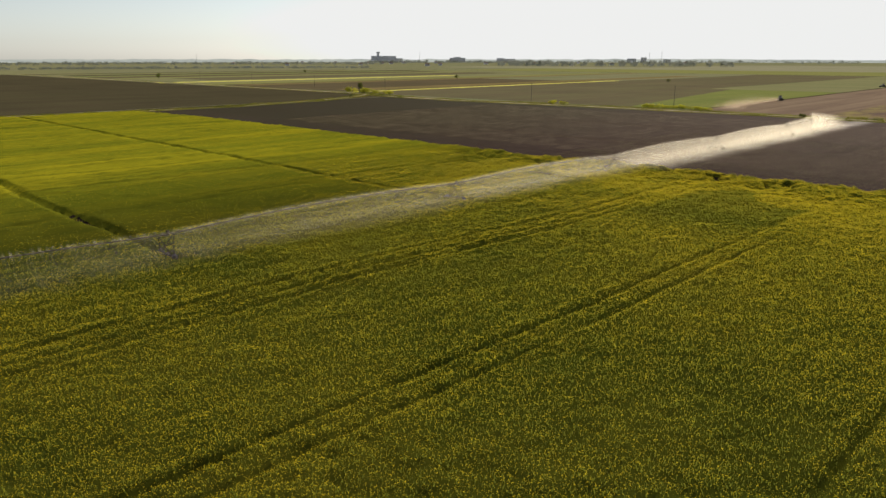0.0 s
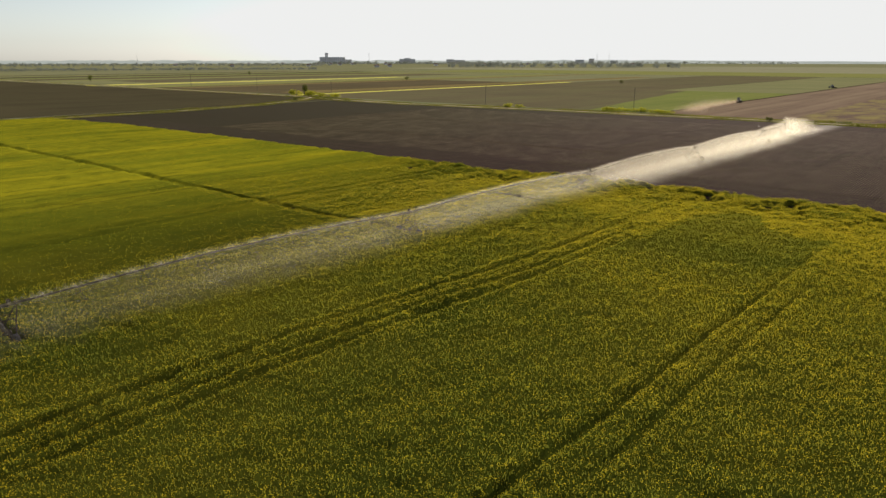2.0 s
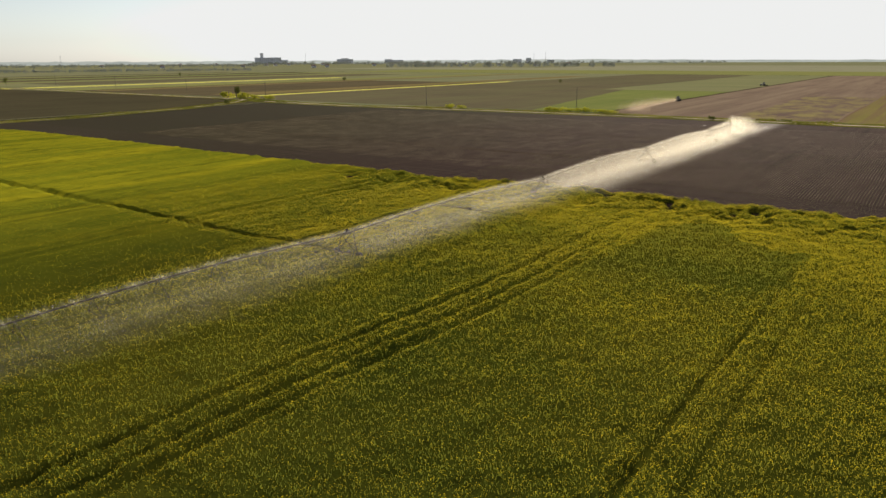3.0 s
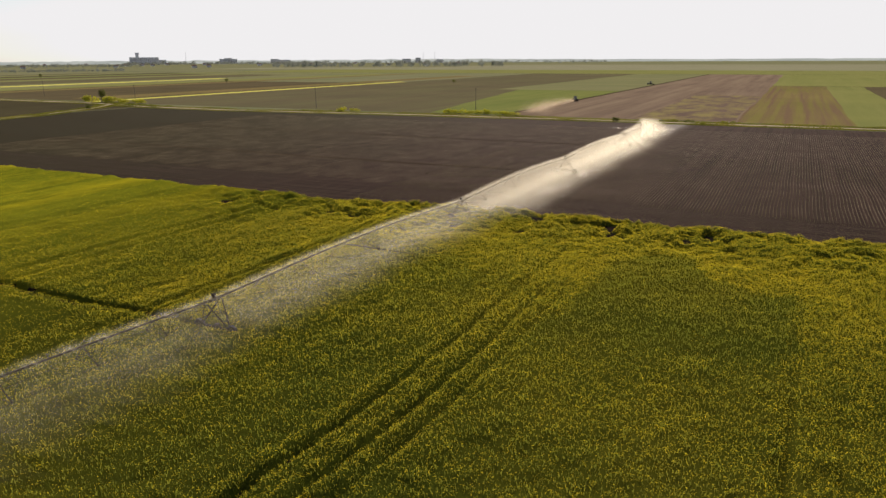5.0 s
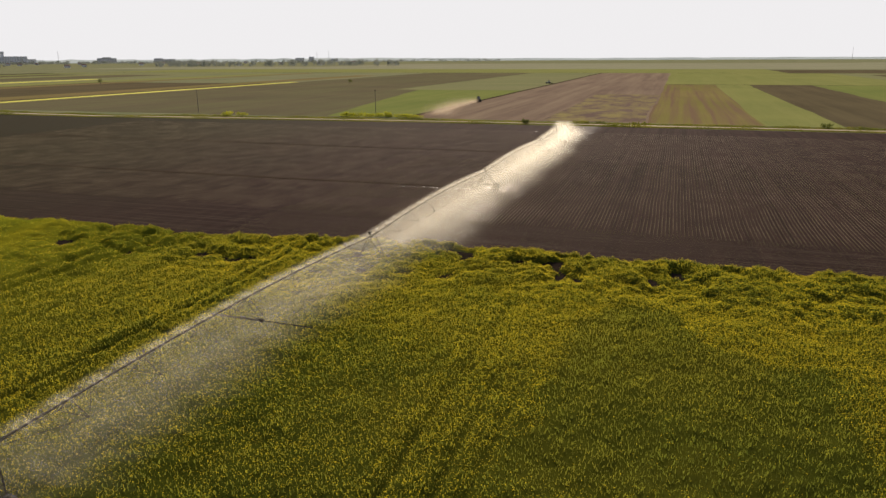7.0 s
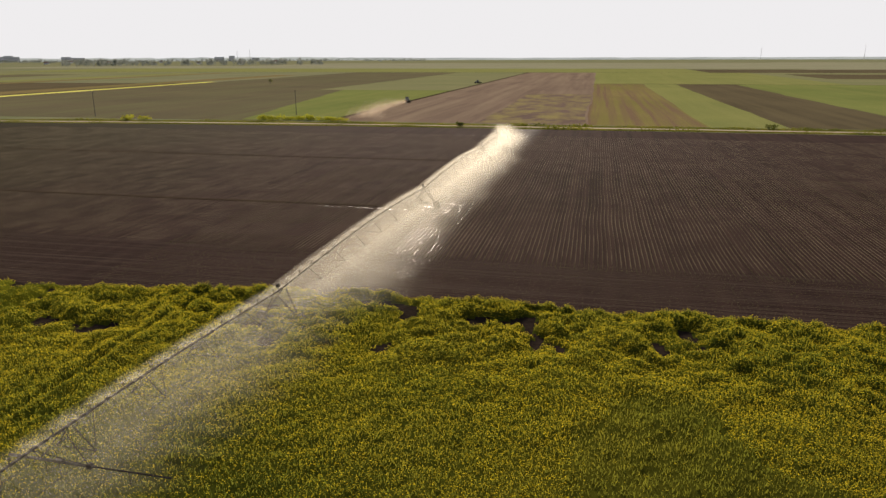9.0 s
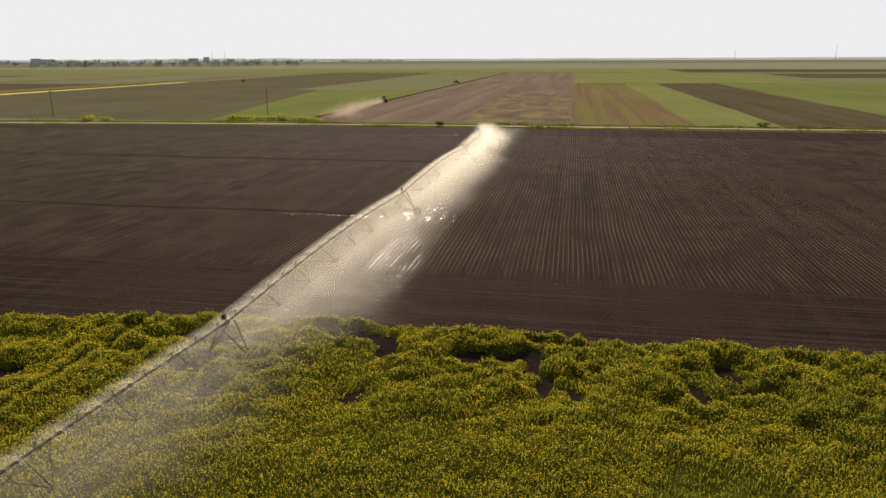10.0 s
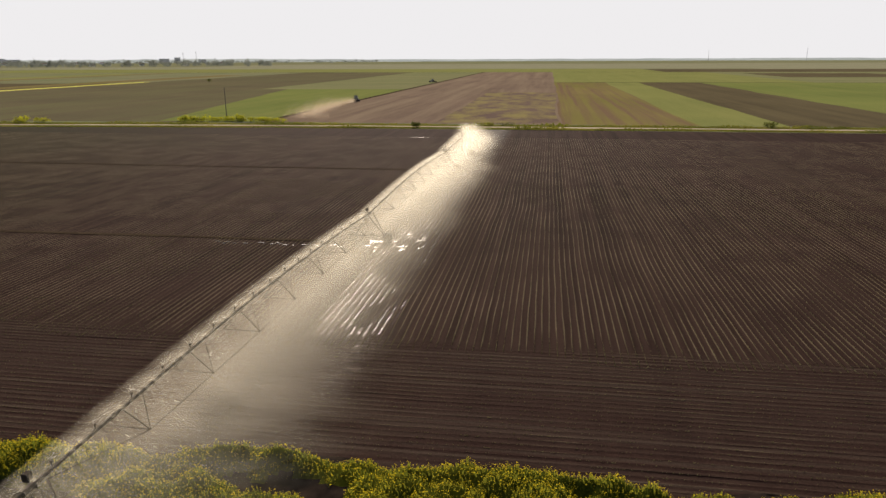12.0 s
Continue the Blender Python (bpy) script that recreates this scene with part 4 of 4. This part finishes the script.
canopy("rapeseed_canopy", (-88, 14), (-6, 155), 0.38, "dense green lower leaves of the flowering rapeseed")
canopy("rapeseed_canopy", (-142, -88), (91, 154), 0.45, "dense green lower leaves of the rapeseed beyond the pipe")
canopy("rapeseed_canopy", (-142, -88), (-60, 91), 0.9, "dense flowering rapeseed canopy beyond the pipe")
canopy("rapeseed_canopy", (-346, -142), (-60, 154), 1.0, "dense flowering rapeseed canopy beyond the irrigator")
canopy("rapeseed_canopy", (14, 150), (-60, 155), 2.5, "dense green rapeseed canopy at the field's side")
canopy("rapeseed_canopy", (-112, 18), (-300, -6), 3.0, "dense green rapeseed canopy at the field's start")


def sow(name, n, xs, ys, size, label, weight=None):
    x, y = xs[0] + RNG.random(n) * (xs[1] - xs[0]), ys[0] + RNG.random(n) * (ys[1] - ys[0])
    if weight is not None:
        k = RNG.random(n) < weight(x, y)
        x, y = x[k], y[k]
    k = y < crop_edge(x) - 0.1
    x, y = x[k], y[k]
    h = crop_height(x, y)
    k = h > 0.42
    x, y, h = x[k], y[k], h[k]
    base = 0.55 * h
    hh = h * (0.22 + 0.28 * RNG.random(len(h)))
    fl = RNG.random(len(h)) < bloom(x, y)
    tufts(name, x, y, base, hh, 0.056 * size ** 0.5 * (0.7 + 0.6 * RNG.random(len(h))), (M_STEM, M_FLOWER), fl, 0.2, 0.040 * size ** 0.3, label, "crop", 1)


# denser where the camera flies lowest and closest
sow("rapeseed_plants", 590000, (-100, 14), (2, 154), 1.0, "flowering rapeseed plants with small yellow heads",
    lambda x, y: 0.45 + 0.55 * smooth(70, 20, np.abs(x + 45)) * (1 - 0.35 * smooth(-70, -95, x)))
sow("rapeseed_plants", 205000, (-112, 14), (104, 154), 1.0, "tall flowering rapeseed plants at the field's edge", lambda x, y: smooth(104, 132, y))
sow("rapeseed_plants", 100000, (-150, -88), (88, 153), 1.1, "tall flowering rapeseed plants beyond the pipe", lambda x, y: 0.3 + 0.7 * smooth(-150, -115, x))
sow("rapeseed_plants", 90000, (-346, -88), (-10, 149), 1.7, "flowering rapeseed plants beyond the irrigator")

def flower_heads(name, n, xs, ys, size, label):
    """Loose yellow flower heads standing at the top of the crop."""
    x, y = xs[0] + RNG.random(n) * (xs[1] - xs[0]), ys[0] + RNG.random(n) * (ys[1] - ys[0])
    k = (y < crop_edge(x) - 0.2) & (RNG.random(n) < bloom(x, y) * (0.6 + 0.4 * smooth(80, 25, np.abs(x + 45))))
    x, y = x[k], y[k]
    h = crop_height(x, y)
    k = h > 0.45
    x, y, h = x[k], y[k], h[k]
    c = np.stack([x, y, h * (0.84 + 0.20 * RNG.random(len(h)))], 1)
    t = RNG.normal(size=(len(h), 2, 3)) * size
    v = np.stack([c, c + t[:, 0], c + t[:, 1]], 1).reshape(-1, 3)
    tagged(tri_mesh(name, v, np.arange(len(v)).reshape(-1, 3), [M_FLOWER]), label, "flowers", kind="stuff")


flower_heads("rapeseed_flowers", 480000, (-105, 14), (2, 154), 0.029, "small yellow rapeseed flower heads")
flower_heads("rapeseed_flowers", 200000, (-346, -100), (-10, 150), 0.036, "yellow rapeseed flower heads beyond the irrigator")

# ---- seedlings on the tilled rows ----
def seedlings():
    n = 42000
    row = np.floor(RNG.random(n) * (108 / ROW))
    x = SOIL_X[0] + (np.floor((-112 - SOIL_X[0]) / ROW) + row) * ROW + 0.275
    y = 166.5 + 3 * vnoise(x, 0 * x, 6, 19) + RNG.random(n) ** 1.3 * 70
    x = x + 0.22 * (vnoise(x, y, 14, 6) - 0.5)
    k = vnoise(x, y, 12, 13) > 0.25
    x, y = x[k], y[k]
    tufts("seedlings", x, y, np.full(len(x), 0.035), 0.05 + 0.06 * RNG.random(len(x)), 0.10 + 0 * x, (M_SEEDLING,), None, 0.5, 0, "small pale seedlings along the sown rows", "seedlings")
    n = 16000
    x = -112 + RNG.random(n) * 120
    y = 145 + np.floor(RNG.random(n) * 42) * ROW + 0.275
    k = y > crop_edge(x) + 0.6
    x, y = x[k], y[k]
    tufts("seedlings", x, y, np.full(len(x), 0.015), 0.04 + 0.05 * RNG.random(len(x)), 0.10 + 0 * x, (M_SEEDLING,), None, 0.5, 0, "scattered pale seedlings on the headland", "seedlings")


seedlings()


# ---- verge growth and bushes ----
def verge_growth(pts, width, n, label):
    p = np.array(pts)
    seg = np.hypot(*(p[1:] - p[:-1]).T)
    cum = np.concatenate([[0], np.cumsum(seg)])
    t = RNG.random(n) * cum[-1]
    x, y = np.interp(t, cum, p[:, 0]), np.interp(t, cum, p[:, 1])
    i = np.clip(np.searchsorted(cum, t) - 1, 0, len(seg) - 1)
    nx, ny = -(p[i + 1, 1] - p[i, 1]) / seg[i], (p[i + 1, 0] - p[i, 0]) / seg[i]
    o = (RNG.random(n) - 0.5) * width
    k = (np.abs(o) > 3.2) & (vnoise(x, y + o, 8, 15) > 0.3)
    x, y = (x + nx * o)[k], (y + ny * o)[k]
    h = 0.2 + 1.15 * vnoise(x, y, 9, 16) ** 2 * RNG.random(len(x))
    tufts("verge_grass", x, y, np.zeros(len(x)), h, 0.5 + 0 * h, (M_GRASS,), None, 0.3, 0, label, "grass")


verge_growth([q for q in MAIN_TRACK if -450 < q[0] < 400], 16.0, 26000, "rough pale grass along the farm track")
verge_growth(SIDE_TRACK[:6], 11.0, 9000, "rough pale grass along the side track")


def leaf_cloud(bm_pts, n, lobes, size):
    """Triangles scattered through overlapping lobes, for crowns and bushes."""
    c = np.array([l[:3] for l in lobes])
    r = np.array([l[3:6] for l in lobes])
    k = RNG.integers(0, len(lobes), n)
    d = RNG.normal(size=(n, 3))
    d /= np.linalg.norm(d, axis=1)[:, None]
    p = c[k] + d * r[k] * (0.55 + 0.5 * RNG.random(n))[:, None]
    t = RNG.normal(size=(n, 2, 3)) * size
    return np.stack([p, p + t[:, 0], p + t[:, 1]], 1).reshape(-1, 3)


def bush(x, y, w, h, material, label, n=260):
    th = thing("bush", pose(x, y, 0), label, "bush", "bushes along the tracks")
    lobes = [((RNG.random() - .5) * w, (RNG.random() - .5) * w * .6, h * (0.35 + 0.3 * RNG.random()), w * .32, w * .28, h * .38) for _ in range(5)]
    v = leaf_cloud(None, n, lobes, 0.16 * h)
    v[:, 2] = np.maximum(v[:, 2], 0.0)
    c = tri_mesh("foliage", v, np.arange(len(v)).reshape(-1, 3), [material])
    c.parent = th
    for k in range(3):
        a = k * 2.1 + RNG.random()
        bar("branch", (0, 0, 0), (0.3 * w * math.cos(a), 0.3 * w * math.sin(a), h * 0.6), 0.03 * h, M_WOOD, th, 5)


for k in range(15):                               # a loose row of bushes beside the green field
    bush(-188 + 2.5 * k + RNG.random(), 348 + 2.5 * RNG.random(), 3.4 + 1.6 * RNG.random(), 1.3 + 1.2 * RNG.random() * (1 - 0.03 * k), M_BLOOM, "yellow-green leafy bush beside the farm track", 200)
for x, y, w, h in [(-240, 337, 5, 2.2), (-233, 338, 4, 1.8)]:
    bush(x, y, w, h, M_BLOOM, "yellow-green leafy bush beside the farm track")
for x, y, w, h in [(-433, 345, 7, 4.0), (-424, 348, 8, 3.0), (-415, 344, 8, 3.5), (-406, 347, 7, 3.0), (-398, 350, 7, 2.5), (-390, 346, 6, 2.2)]:
    bush(x, y, w, h, M_BLOOM, "yellow-green bush at the track junction", 300)
for x, y, w, h in [(-103, 334, 2.2, 1.7), (-77, 342, 5.5, 1.3), (1.8, 345, 3.4, 1.7), (14, 344, 4, 1.0), (27, 332, 6, 0.9), (-376, 300, 3, 2.0),
                   (44, 333, 6, 1.0), (21, 343, 5, 0.9), (36, 344, 7, 1.1), (-368, 322, 10, 1.6), (-352, 321, 9, 1.4)]:
    bush(x, y, w, h, M_BUSH, "dark green bush on the track verge", 200)


def tree(x, y, h, w, label):
    th = thing("tree", pose(x, y, 0), label, "tree", "field trees")
    bm = bmesh.new()
    add_bar(bm, (0, 0, 0), (0.1, 0, h * 0.5), 0.035 * h, 7, 0.018 * h)
    part("trunk", bm, M_WOOD, th)
    for k in range(5):
        a = k * 1.25 + RNG.random()
        bm = bmesh.new()
        add_bar(bm, (0.05, 0, h * (0.25 + 0.05 * k)), (w * .35 * math.cos(a), w * .35 * math.sin(a), h * (0.55 + 0.07 * k)), 0.014 * h, 5, 0.006 * h)
        part("limb", bm, M_WOOD, th)
    lobes = [((RNG.random() - .5) * w * .7, (RNG.random() - .5) * w * .7, h * (0.45 + 0.42 * RNG.random()), w * .28, w * .28, h * .17) for _ in range(8)]
    v = leaf_cloud(None, 420, lobes, 0.045 * h)
    c = tri_mesh("crown", v, np.arange(len(v)).reshape(-1, 3), [M_BUSH])
    c.parent = th


tree(-420, 342, 8.5, 5.0, "small green field tree at the track junction")
tree(-845, 380, 8.0, 6.5, "lone dark tree in far fields")
tree(-598, 640, 6.0, 5.0, "lone dark tree in far fields")
tree(-1000, 700, 7.0, 5.0, "lone dark tree in far fields")
tree(-352, 700, 5.0, 4.0, "small dark tree in far fields")


# ---- utility poles ----
def build_pole():
    p = thing("utility_pole", Matrix(), "grey wooden power pole with a crossarm", "pole", "power poles")
    bm = bmesh.new()
    add_bar(bm, (0, 0, 0), (0, 0, 10.6), 0.17, 8, 0.11)
    part("post", bm, M_WOOD, p)
    box("crossarm", (0.12, 1.9, 0.14), pose(0, 0, 10.1), M_WOOD, p, 0.01)
    for y in (-0.85, 0.0, 0.85):
        bm = bmesh.new()
        add_bar(bm, (0, y, 10.1), (0, y, 10.45), 0.06, 6, 0.04)
        part("insulator", bm, M_STEEL, p)
    return p


POLES = [(-182, 371), (-266, 352), (-402, 352), (-535, 384), (-661, 396), (-790, 405)]
pole = build_pole()
for i, (x, y) in enumerate(POLES):
    o = pole if i == 0 else copy_thing(pole, pose(x, y, 0))
    o.matrix_basis = pose(x, y, 0, 0, 0, 8)


# ---- tractors and dust ----
M_PAINT = plain_mat("tractor_paint", (0.24, 0.24, 0.22), (0.34, 0.34, 0.31), 0.4, 0.0, 2.0)
M_GLASS = plain_mat("cab_glass", (0.16, 0.17, 0.18), (0.24, 0.25, 0.26), 0.2, 0.0, 1.0)


def tractor(x, y, rz, label):
    """Nose along +y."""
    t = thing("tractor", pose(x, y, 0, 0, 0, rz), label, "tractor", "working tractors")
    bm = bmesh.new()
    add_box(bm, (0.9, 2.3, 0.8), pose(0, 1.3, 1.35), 0.12)
    add_box(bm, (0.6, 3.6, 0.5), pose(0, 0.4, 0.85), 0.05)
    part("body", bm, M_PAINT, t)
    cab = box("cab", (1.5, 1.5, 1.45), pose(0, -0.45, 2.15), M_GLASS, t, 0.15, "glazed cab")
    box("roof", (1.7, 1.75, 0.16), pose(0, -0.45, 2.95), M_STEEL, cab, 0.05, "white cab roof")
    bar("exhaust", (0.45, 0.6, 1.7), (0.45, 0.6, 2.9), 0.05, M_DARKSTEEL, t, 6)
    for sx in (-1, 1):
        for yy, r, w in ((-0.9, 0.85, 0.5), (1.9, 0.6, 0.4)):
            bm = bmesh.new()
            add_bar(bm, (sx * 0.95 - w / 2, yy, r), (sx * 0.95 + w / 2, yy, r), r, 18)
            wl = part("wheel", bm, M_RUBBER, t)
            bar("hub", (sx * 0.95 - w * .55, yy, r), (sx * 0.95 + w * .55, yy, r), r * .45, M_STEEL, wl, 10)
    bm = bmesh.new()
    add_box(bm, (5.2, 0.5, 0.35), pose(0, -3.0, 0.6), 0.04)
    add_box(bm, (0.2, 1.4, 0.15), pose(0, -2.2, 0.7))
    for k in range(9):
        add_box(bm, (0.1, 0.5, 0.6), pose(-2.4 + 0.6 * k, -3.3, 0.3))
    part("harrow", bm, M_DARKSTEEL, t, "wide harrow behind")


tractor(-157, 462, -2, "dark tractor pulling a harrow across the bare field")
tractor(-165, 742, 80, "distant tractor with an implement in far fields")


def dust():
    n = 16000
    s = RNG.random(n) ** 1.5
    p = np.stack([-157 + 9 * s * s + RNG.normal(size=n) * (0.7 + 3.0 * s), 457 - 98 * s + RNG.normal(size=n) * 1.5,
                  0.2 + np.abs(RNG.normal(size=n)) * (0.8 + 2.6 * s * (1 - 0.6 * s))], 1)
    t = RNG.normal(size=(n, 2, 3)) * 0.30 * (0.6 + 0.6 * s)[:, None, None]
    v = np.stack([p, p + t[:, 0], p + t[:, 1]], 1).reshape(-1, 3)
    tagged(tri_mesh("dust_plume", v, np.arange(3 * n).reshape(-1, 3), [M_DUST]), "pale dust cloud trailing behind the tractor", "dust", kind="stuff")


dust()

# ---- far skyline ----
M_CONCRETE = plain_mat("far_concrete", (0.58, 0.57, 0.58), (0.66, 0.65, 0.66), 0.9, 0.0, 0.05)
M_PANE = plain_mat("far_windows", (0.07, 0.08, 0.09), (0.12, 0.13, 0.14), 0.3, 0.0, 0.1)
M_ROOF = plain_mat("far_roof", (0.22, 0.13, 0.10), (0.30, 0.19, 0.15), 0.9, 0.0, 0.05)


def block(name, x, y, rz, size, label, rows_n=3, cols=10, roof=0.0):
    """A far building: walls, roof and rows of windows on the side that is seen."""
    b = thing(name, pose(x, y, 0, 0, 0, rz), label, "building", kind="")
    w, d, h = size
    box("wall", (w, d, h), pose(0, 0, h / 2), M_CONCRETE, b, 0.3)
    if roof:
        bm = bmesh.new()
        pts = [(-w / 2, -d / 2, h), (w / 2, -d / 2, h), (w / 2, d / 2, h), (-w / 2, d / 2, h), (-w / 2, 0, h + roof), (w / 2, 0, h + roof)]
        vs = [bm.verts.new(q) for q in pts]
        for f in ((0, 1, 5, 4), (2, 3, 4, 5), (0, 4, 3), (1, 2, 5)):
            bm.faces.new([vs[i] for i in f])
        part("roof", bm, M_ROOF, b)
    else:
        box("roof", (w + 1, d + 1, 0.8), pose(0, 0, h + 0.4), M_CONCRETE, b, 0.1)
    for r in range(rows_n):
        for c in range(cols):
            box("window", (w / cols * 0.5, 0.3, h / rows_n * 0.45), pose(-w / 2 + w / cols * (c + .5), -d / 2 - 0.1, h / rows_n * (r + .5)), M_PANE, b, 0)
    return b


AWAY = lambda a, d: (-d * math.sin(radians(a)), d * math.cos(radians(a)))     # degrees left of +y, metres


def at_far(a, d):
    return AWAY(a, d)


def build_silo():
    x, y = at_far(48.66, 4380)
    s = thing("grain_silo", pose(x, y, 0, 0, 0, 48.7), "huge grey concrete grain silo with a tall head tower", "silo")
    bm = bmesh.new()
    add_box(bm, (150, 30, 38), pose(-14, 0, 19), 0.5)
    for k in range(14):
        add_bar(bm, (-84 + k * 10.8, -16, 0), (-84 + k * 10.8, -16, 37), 5.6, 12)
    part("storage_bins", bm, M_CONCRETE, s, "row of round concrete bins")
    bm = bmesh.new()
    add_box(bm, (17, 22, 62), pose(-48, 4, 31), 0.5)
    t = part("head_tower", bm, M_CONCRETE, s)
    box("tower_cap", (20, 24, 9), pose(-48, 4, 58), M_CONCRETE, t, 0.5)
    box("annexe", (40, 24, 24), pose(80, 0, 12), M_CONCRETE, s, 0.5)
    box("white_shed", (28, 14, 9), pose(0, -40, 4.5), M_GLASS, s, 0.3, "low white shed in front")


build_silo()
x, y = at_far(43.0, 4550)
block("factory", x, y, 43, (100, 40, 26), "grey multi-storey factory block on the skyline", 4, 12)
x, y = at_far(43.0, 4540)
block("factory", x, y, 43, (44, 30, 31), "taller middle part of the grey factory", 4, 5)
for a, d, w, h in [(39.6, 4300, 46, 24), (38.9, 4350, 70, 20), (29.5, 4200, 50, 22), (28.6, 4250, 30, 28), (26.9, 4150, 40, 18)]:
    x, y = at_far(a, d)
    block("industrial_building", x, y, a, (w, 24, h), "far pale industrial building among trees", 3, 6)
for k in range(26):
    a, d = 24 + 40 * RNG.random(), 2300 + 1500 * RNG.random()
    x, y = at_far(a, d)
    block("house", x, y, a + 30 * RNG.random(), (14, 9, 5), "far white village house with a tiled roof", 1, 3, 4.0)
for a, d, h in [(46.0, 4400, 62), (28.2, 4200, 55), (27.3, 4200, 60), (-17.0, 4300, 72), (-10.6, 4300, 60), (63.0, 3600, 45)]:
    x, y = at_far(a, d)
    c = thing("mast", pose(x, y, 0), "slender far mast on the horizon", "mast")
    bm = bmesh.new()
    add_bar(bm, (0, 0, 0), (0, 0, h), 1.2, 6, 0.5)
    part("shaft", bm, M_CONCRETE, c)
    box("platform", (3, 3, 1.5), pose(0, 0, h * 0.9), M_CONCRETE, c, 0.1)


def woods(name, a0, a1, d0, d1, n, h0, h1, label, thin=0.0):
    """A belt of far trees: trunks and crowns of scattered leaf clumps."""
    V, F = [], []
    base = 0
    for _ in range(n):
        a, d = a0 + (a1 - a0) * RNG.random(), d0 + (d1 - d0) * RNG.random()
        if vnoise(np.array(a * 40.0), np.array(d * 0.05), 20, 17) < thin:
            continue
        x, y = at_far(a, d)
        h = (h0 + (h1 - h0) * RNG.random()) * (0.7 + 0.6 * float(vnoise(np.array(a * 40.0), np.array(0.0), 12, 18)))
        w = h * 0.42
        lobes = [((RNG.random() - .5) * w, (RNG.random() - .5) * w, h * (0.3 + 0.5 * RNG.random()), w * .5, w * .5, h * .24) for _ in range(4)]
        v = leaf_cloud(None, 46, lobes, h * 0.10) + np.array([x, y, 0])
        v[:, 2] = np.maximum(v[:, 2], 0)
        V.append(v)
        s = 0.03 * h
        V.append(np.array([(x - s, y, 0), (x + s, y, 0), (x, y, h * .6)]))
        base += len(v) + 3
    v = np.concatenate(V)
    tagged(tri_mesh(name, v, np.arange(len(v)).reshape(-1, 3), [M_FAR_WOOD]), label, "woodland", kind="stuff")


woods("far_woods", 50, 82, 1780, 1900, 900, 4.5, 7.5, "low dark tree belt beyond the far left fields", 0.15)
woods("far_woods", 49, 84, 2600, 3600, 900, 8, 13, "hazy woodland along the horizon", 0.2)
woods("far_woods", 36, 50, 3500, 4300, 700, 8, 16, "hazy trees round the distant factories", 0.25)
woods("far_woods", 22, 40, 2200, 2500, 420, 9, 20, "clumps of trees round a distant village", 0.38)
woods("far_woods", 14, 42, 3300, 4300, 500, 9, 15, "hazy woodland along the horizon", 0.25)


def horizon_backdrop():
    """The rim of the plain, far behind everything: low, uneven, its haze painted as a pale glow."""
    k = 720
    ang = np.linspace(-180, 180, k)
    lo, hi = [], []
    for a in ang:
        wood = float(smooth(8, 26, a) * (1 - smooth(85, 110, a)))
        top = 11 + 3 * float(vnoise(np.array(a * 10), np.array(0.0), 9, 21)) + wood * (3 + 6 * float(vnoise(np.array(a * 14), np.array(3.0), 5, 22)))
        x, y = at_far(a, 4560)
        lo.append((x, y, -3.0))
        hi.append((x, y, top))
    v = np.array([lo, hi]).transpose(1, 0, 2).reshape(-1, 3)
    m, n, link, b = mat("painted_haze_glow", 1.0, 0.0)
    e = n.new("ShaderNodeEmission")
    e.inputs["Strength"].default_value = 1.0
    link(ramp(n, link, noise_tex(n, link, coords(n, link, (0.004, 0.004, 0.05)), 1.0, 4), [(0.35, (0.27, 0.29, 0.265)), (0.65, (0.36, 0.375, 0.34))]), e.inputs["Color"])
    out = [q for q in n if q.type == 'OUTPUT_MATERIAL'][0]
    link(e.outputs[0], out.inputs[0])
    tagged(tri_mesh("backdrop", v, grid_faces(k, 2), [m]), "glowing painted backdrop of the plain's hazy rim with faint woods", "backdrop", kind="structure")


horizon_backdrop()
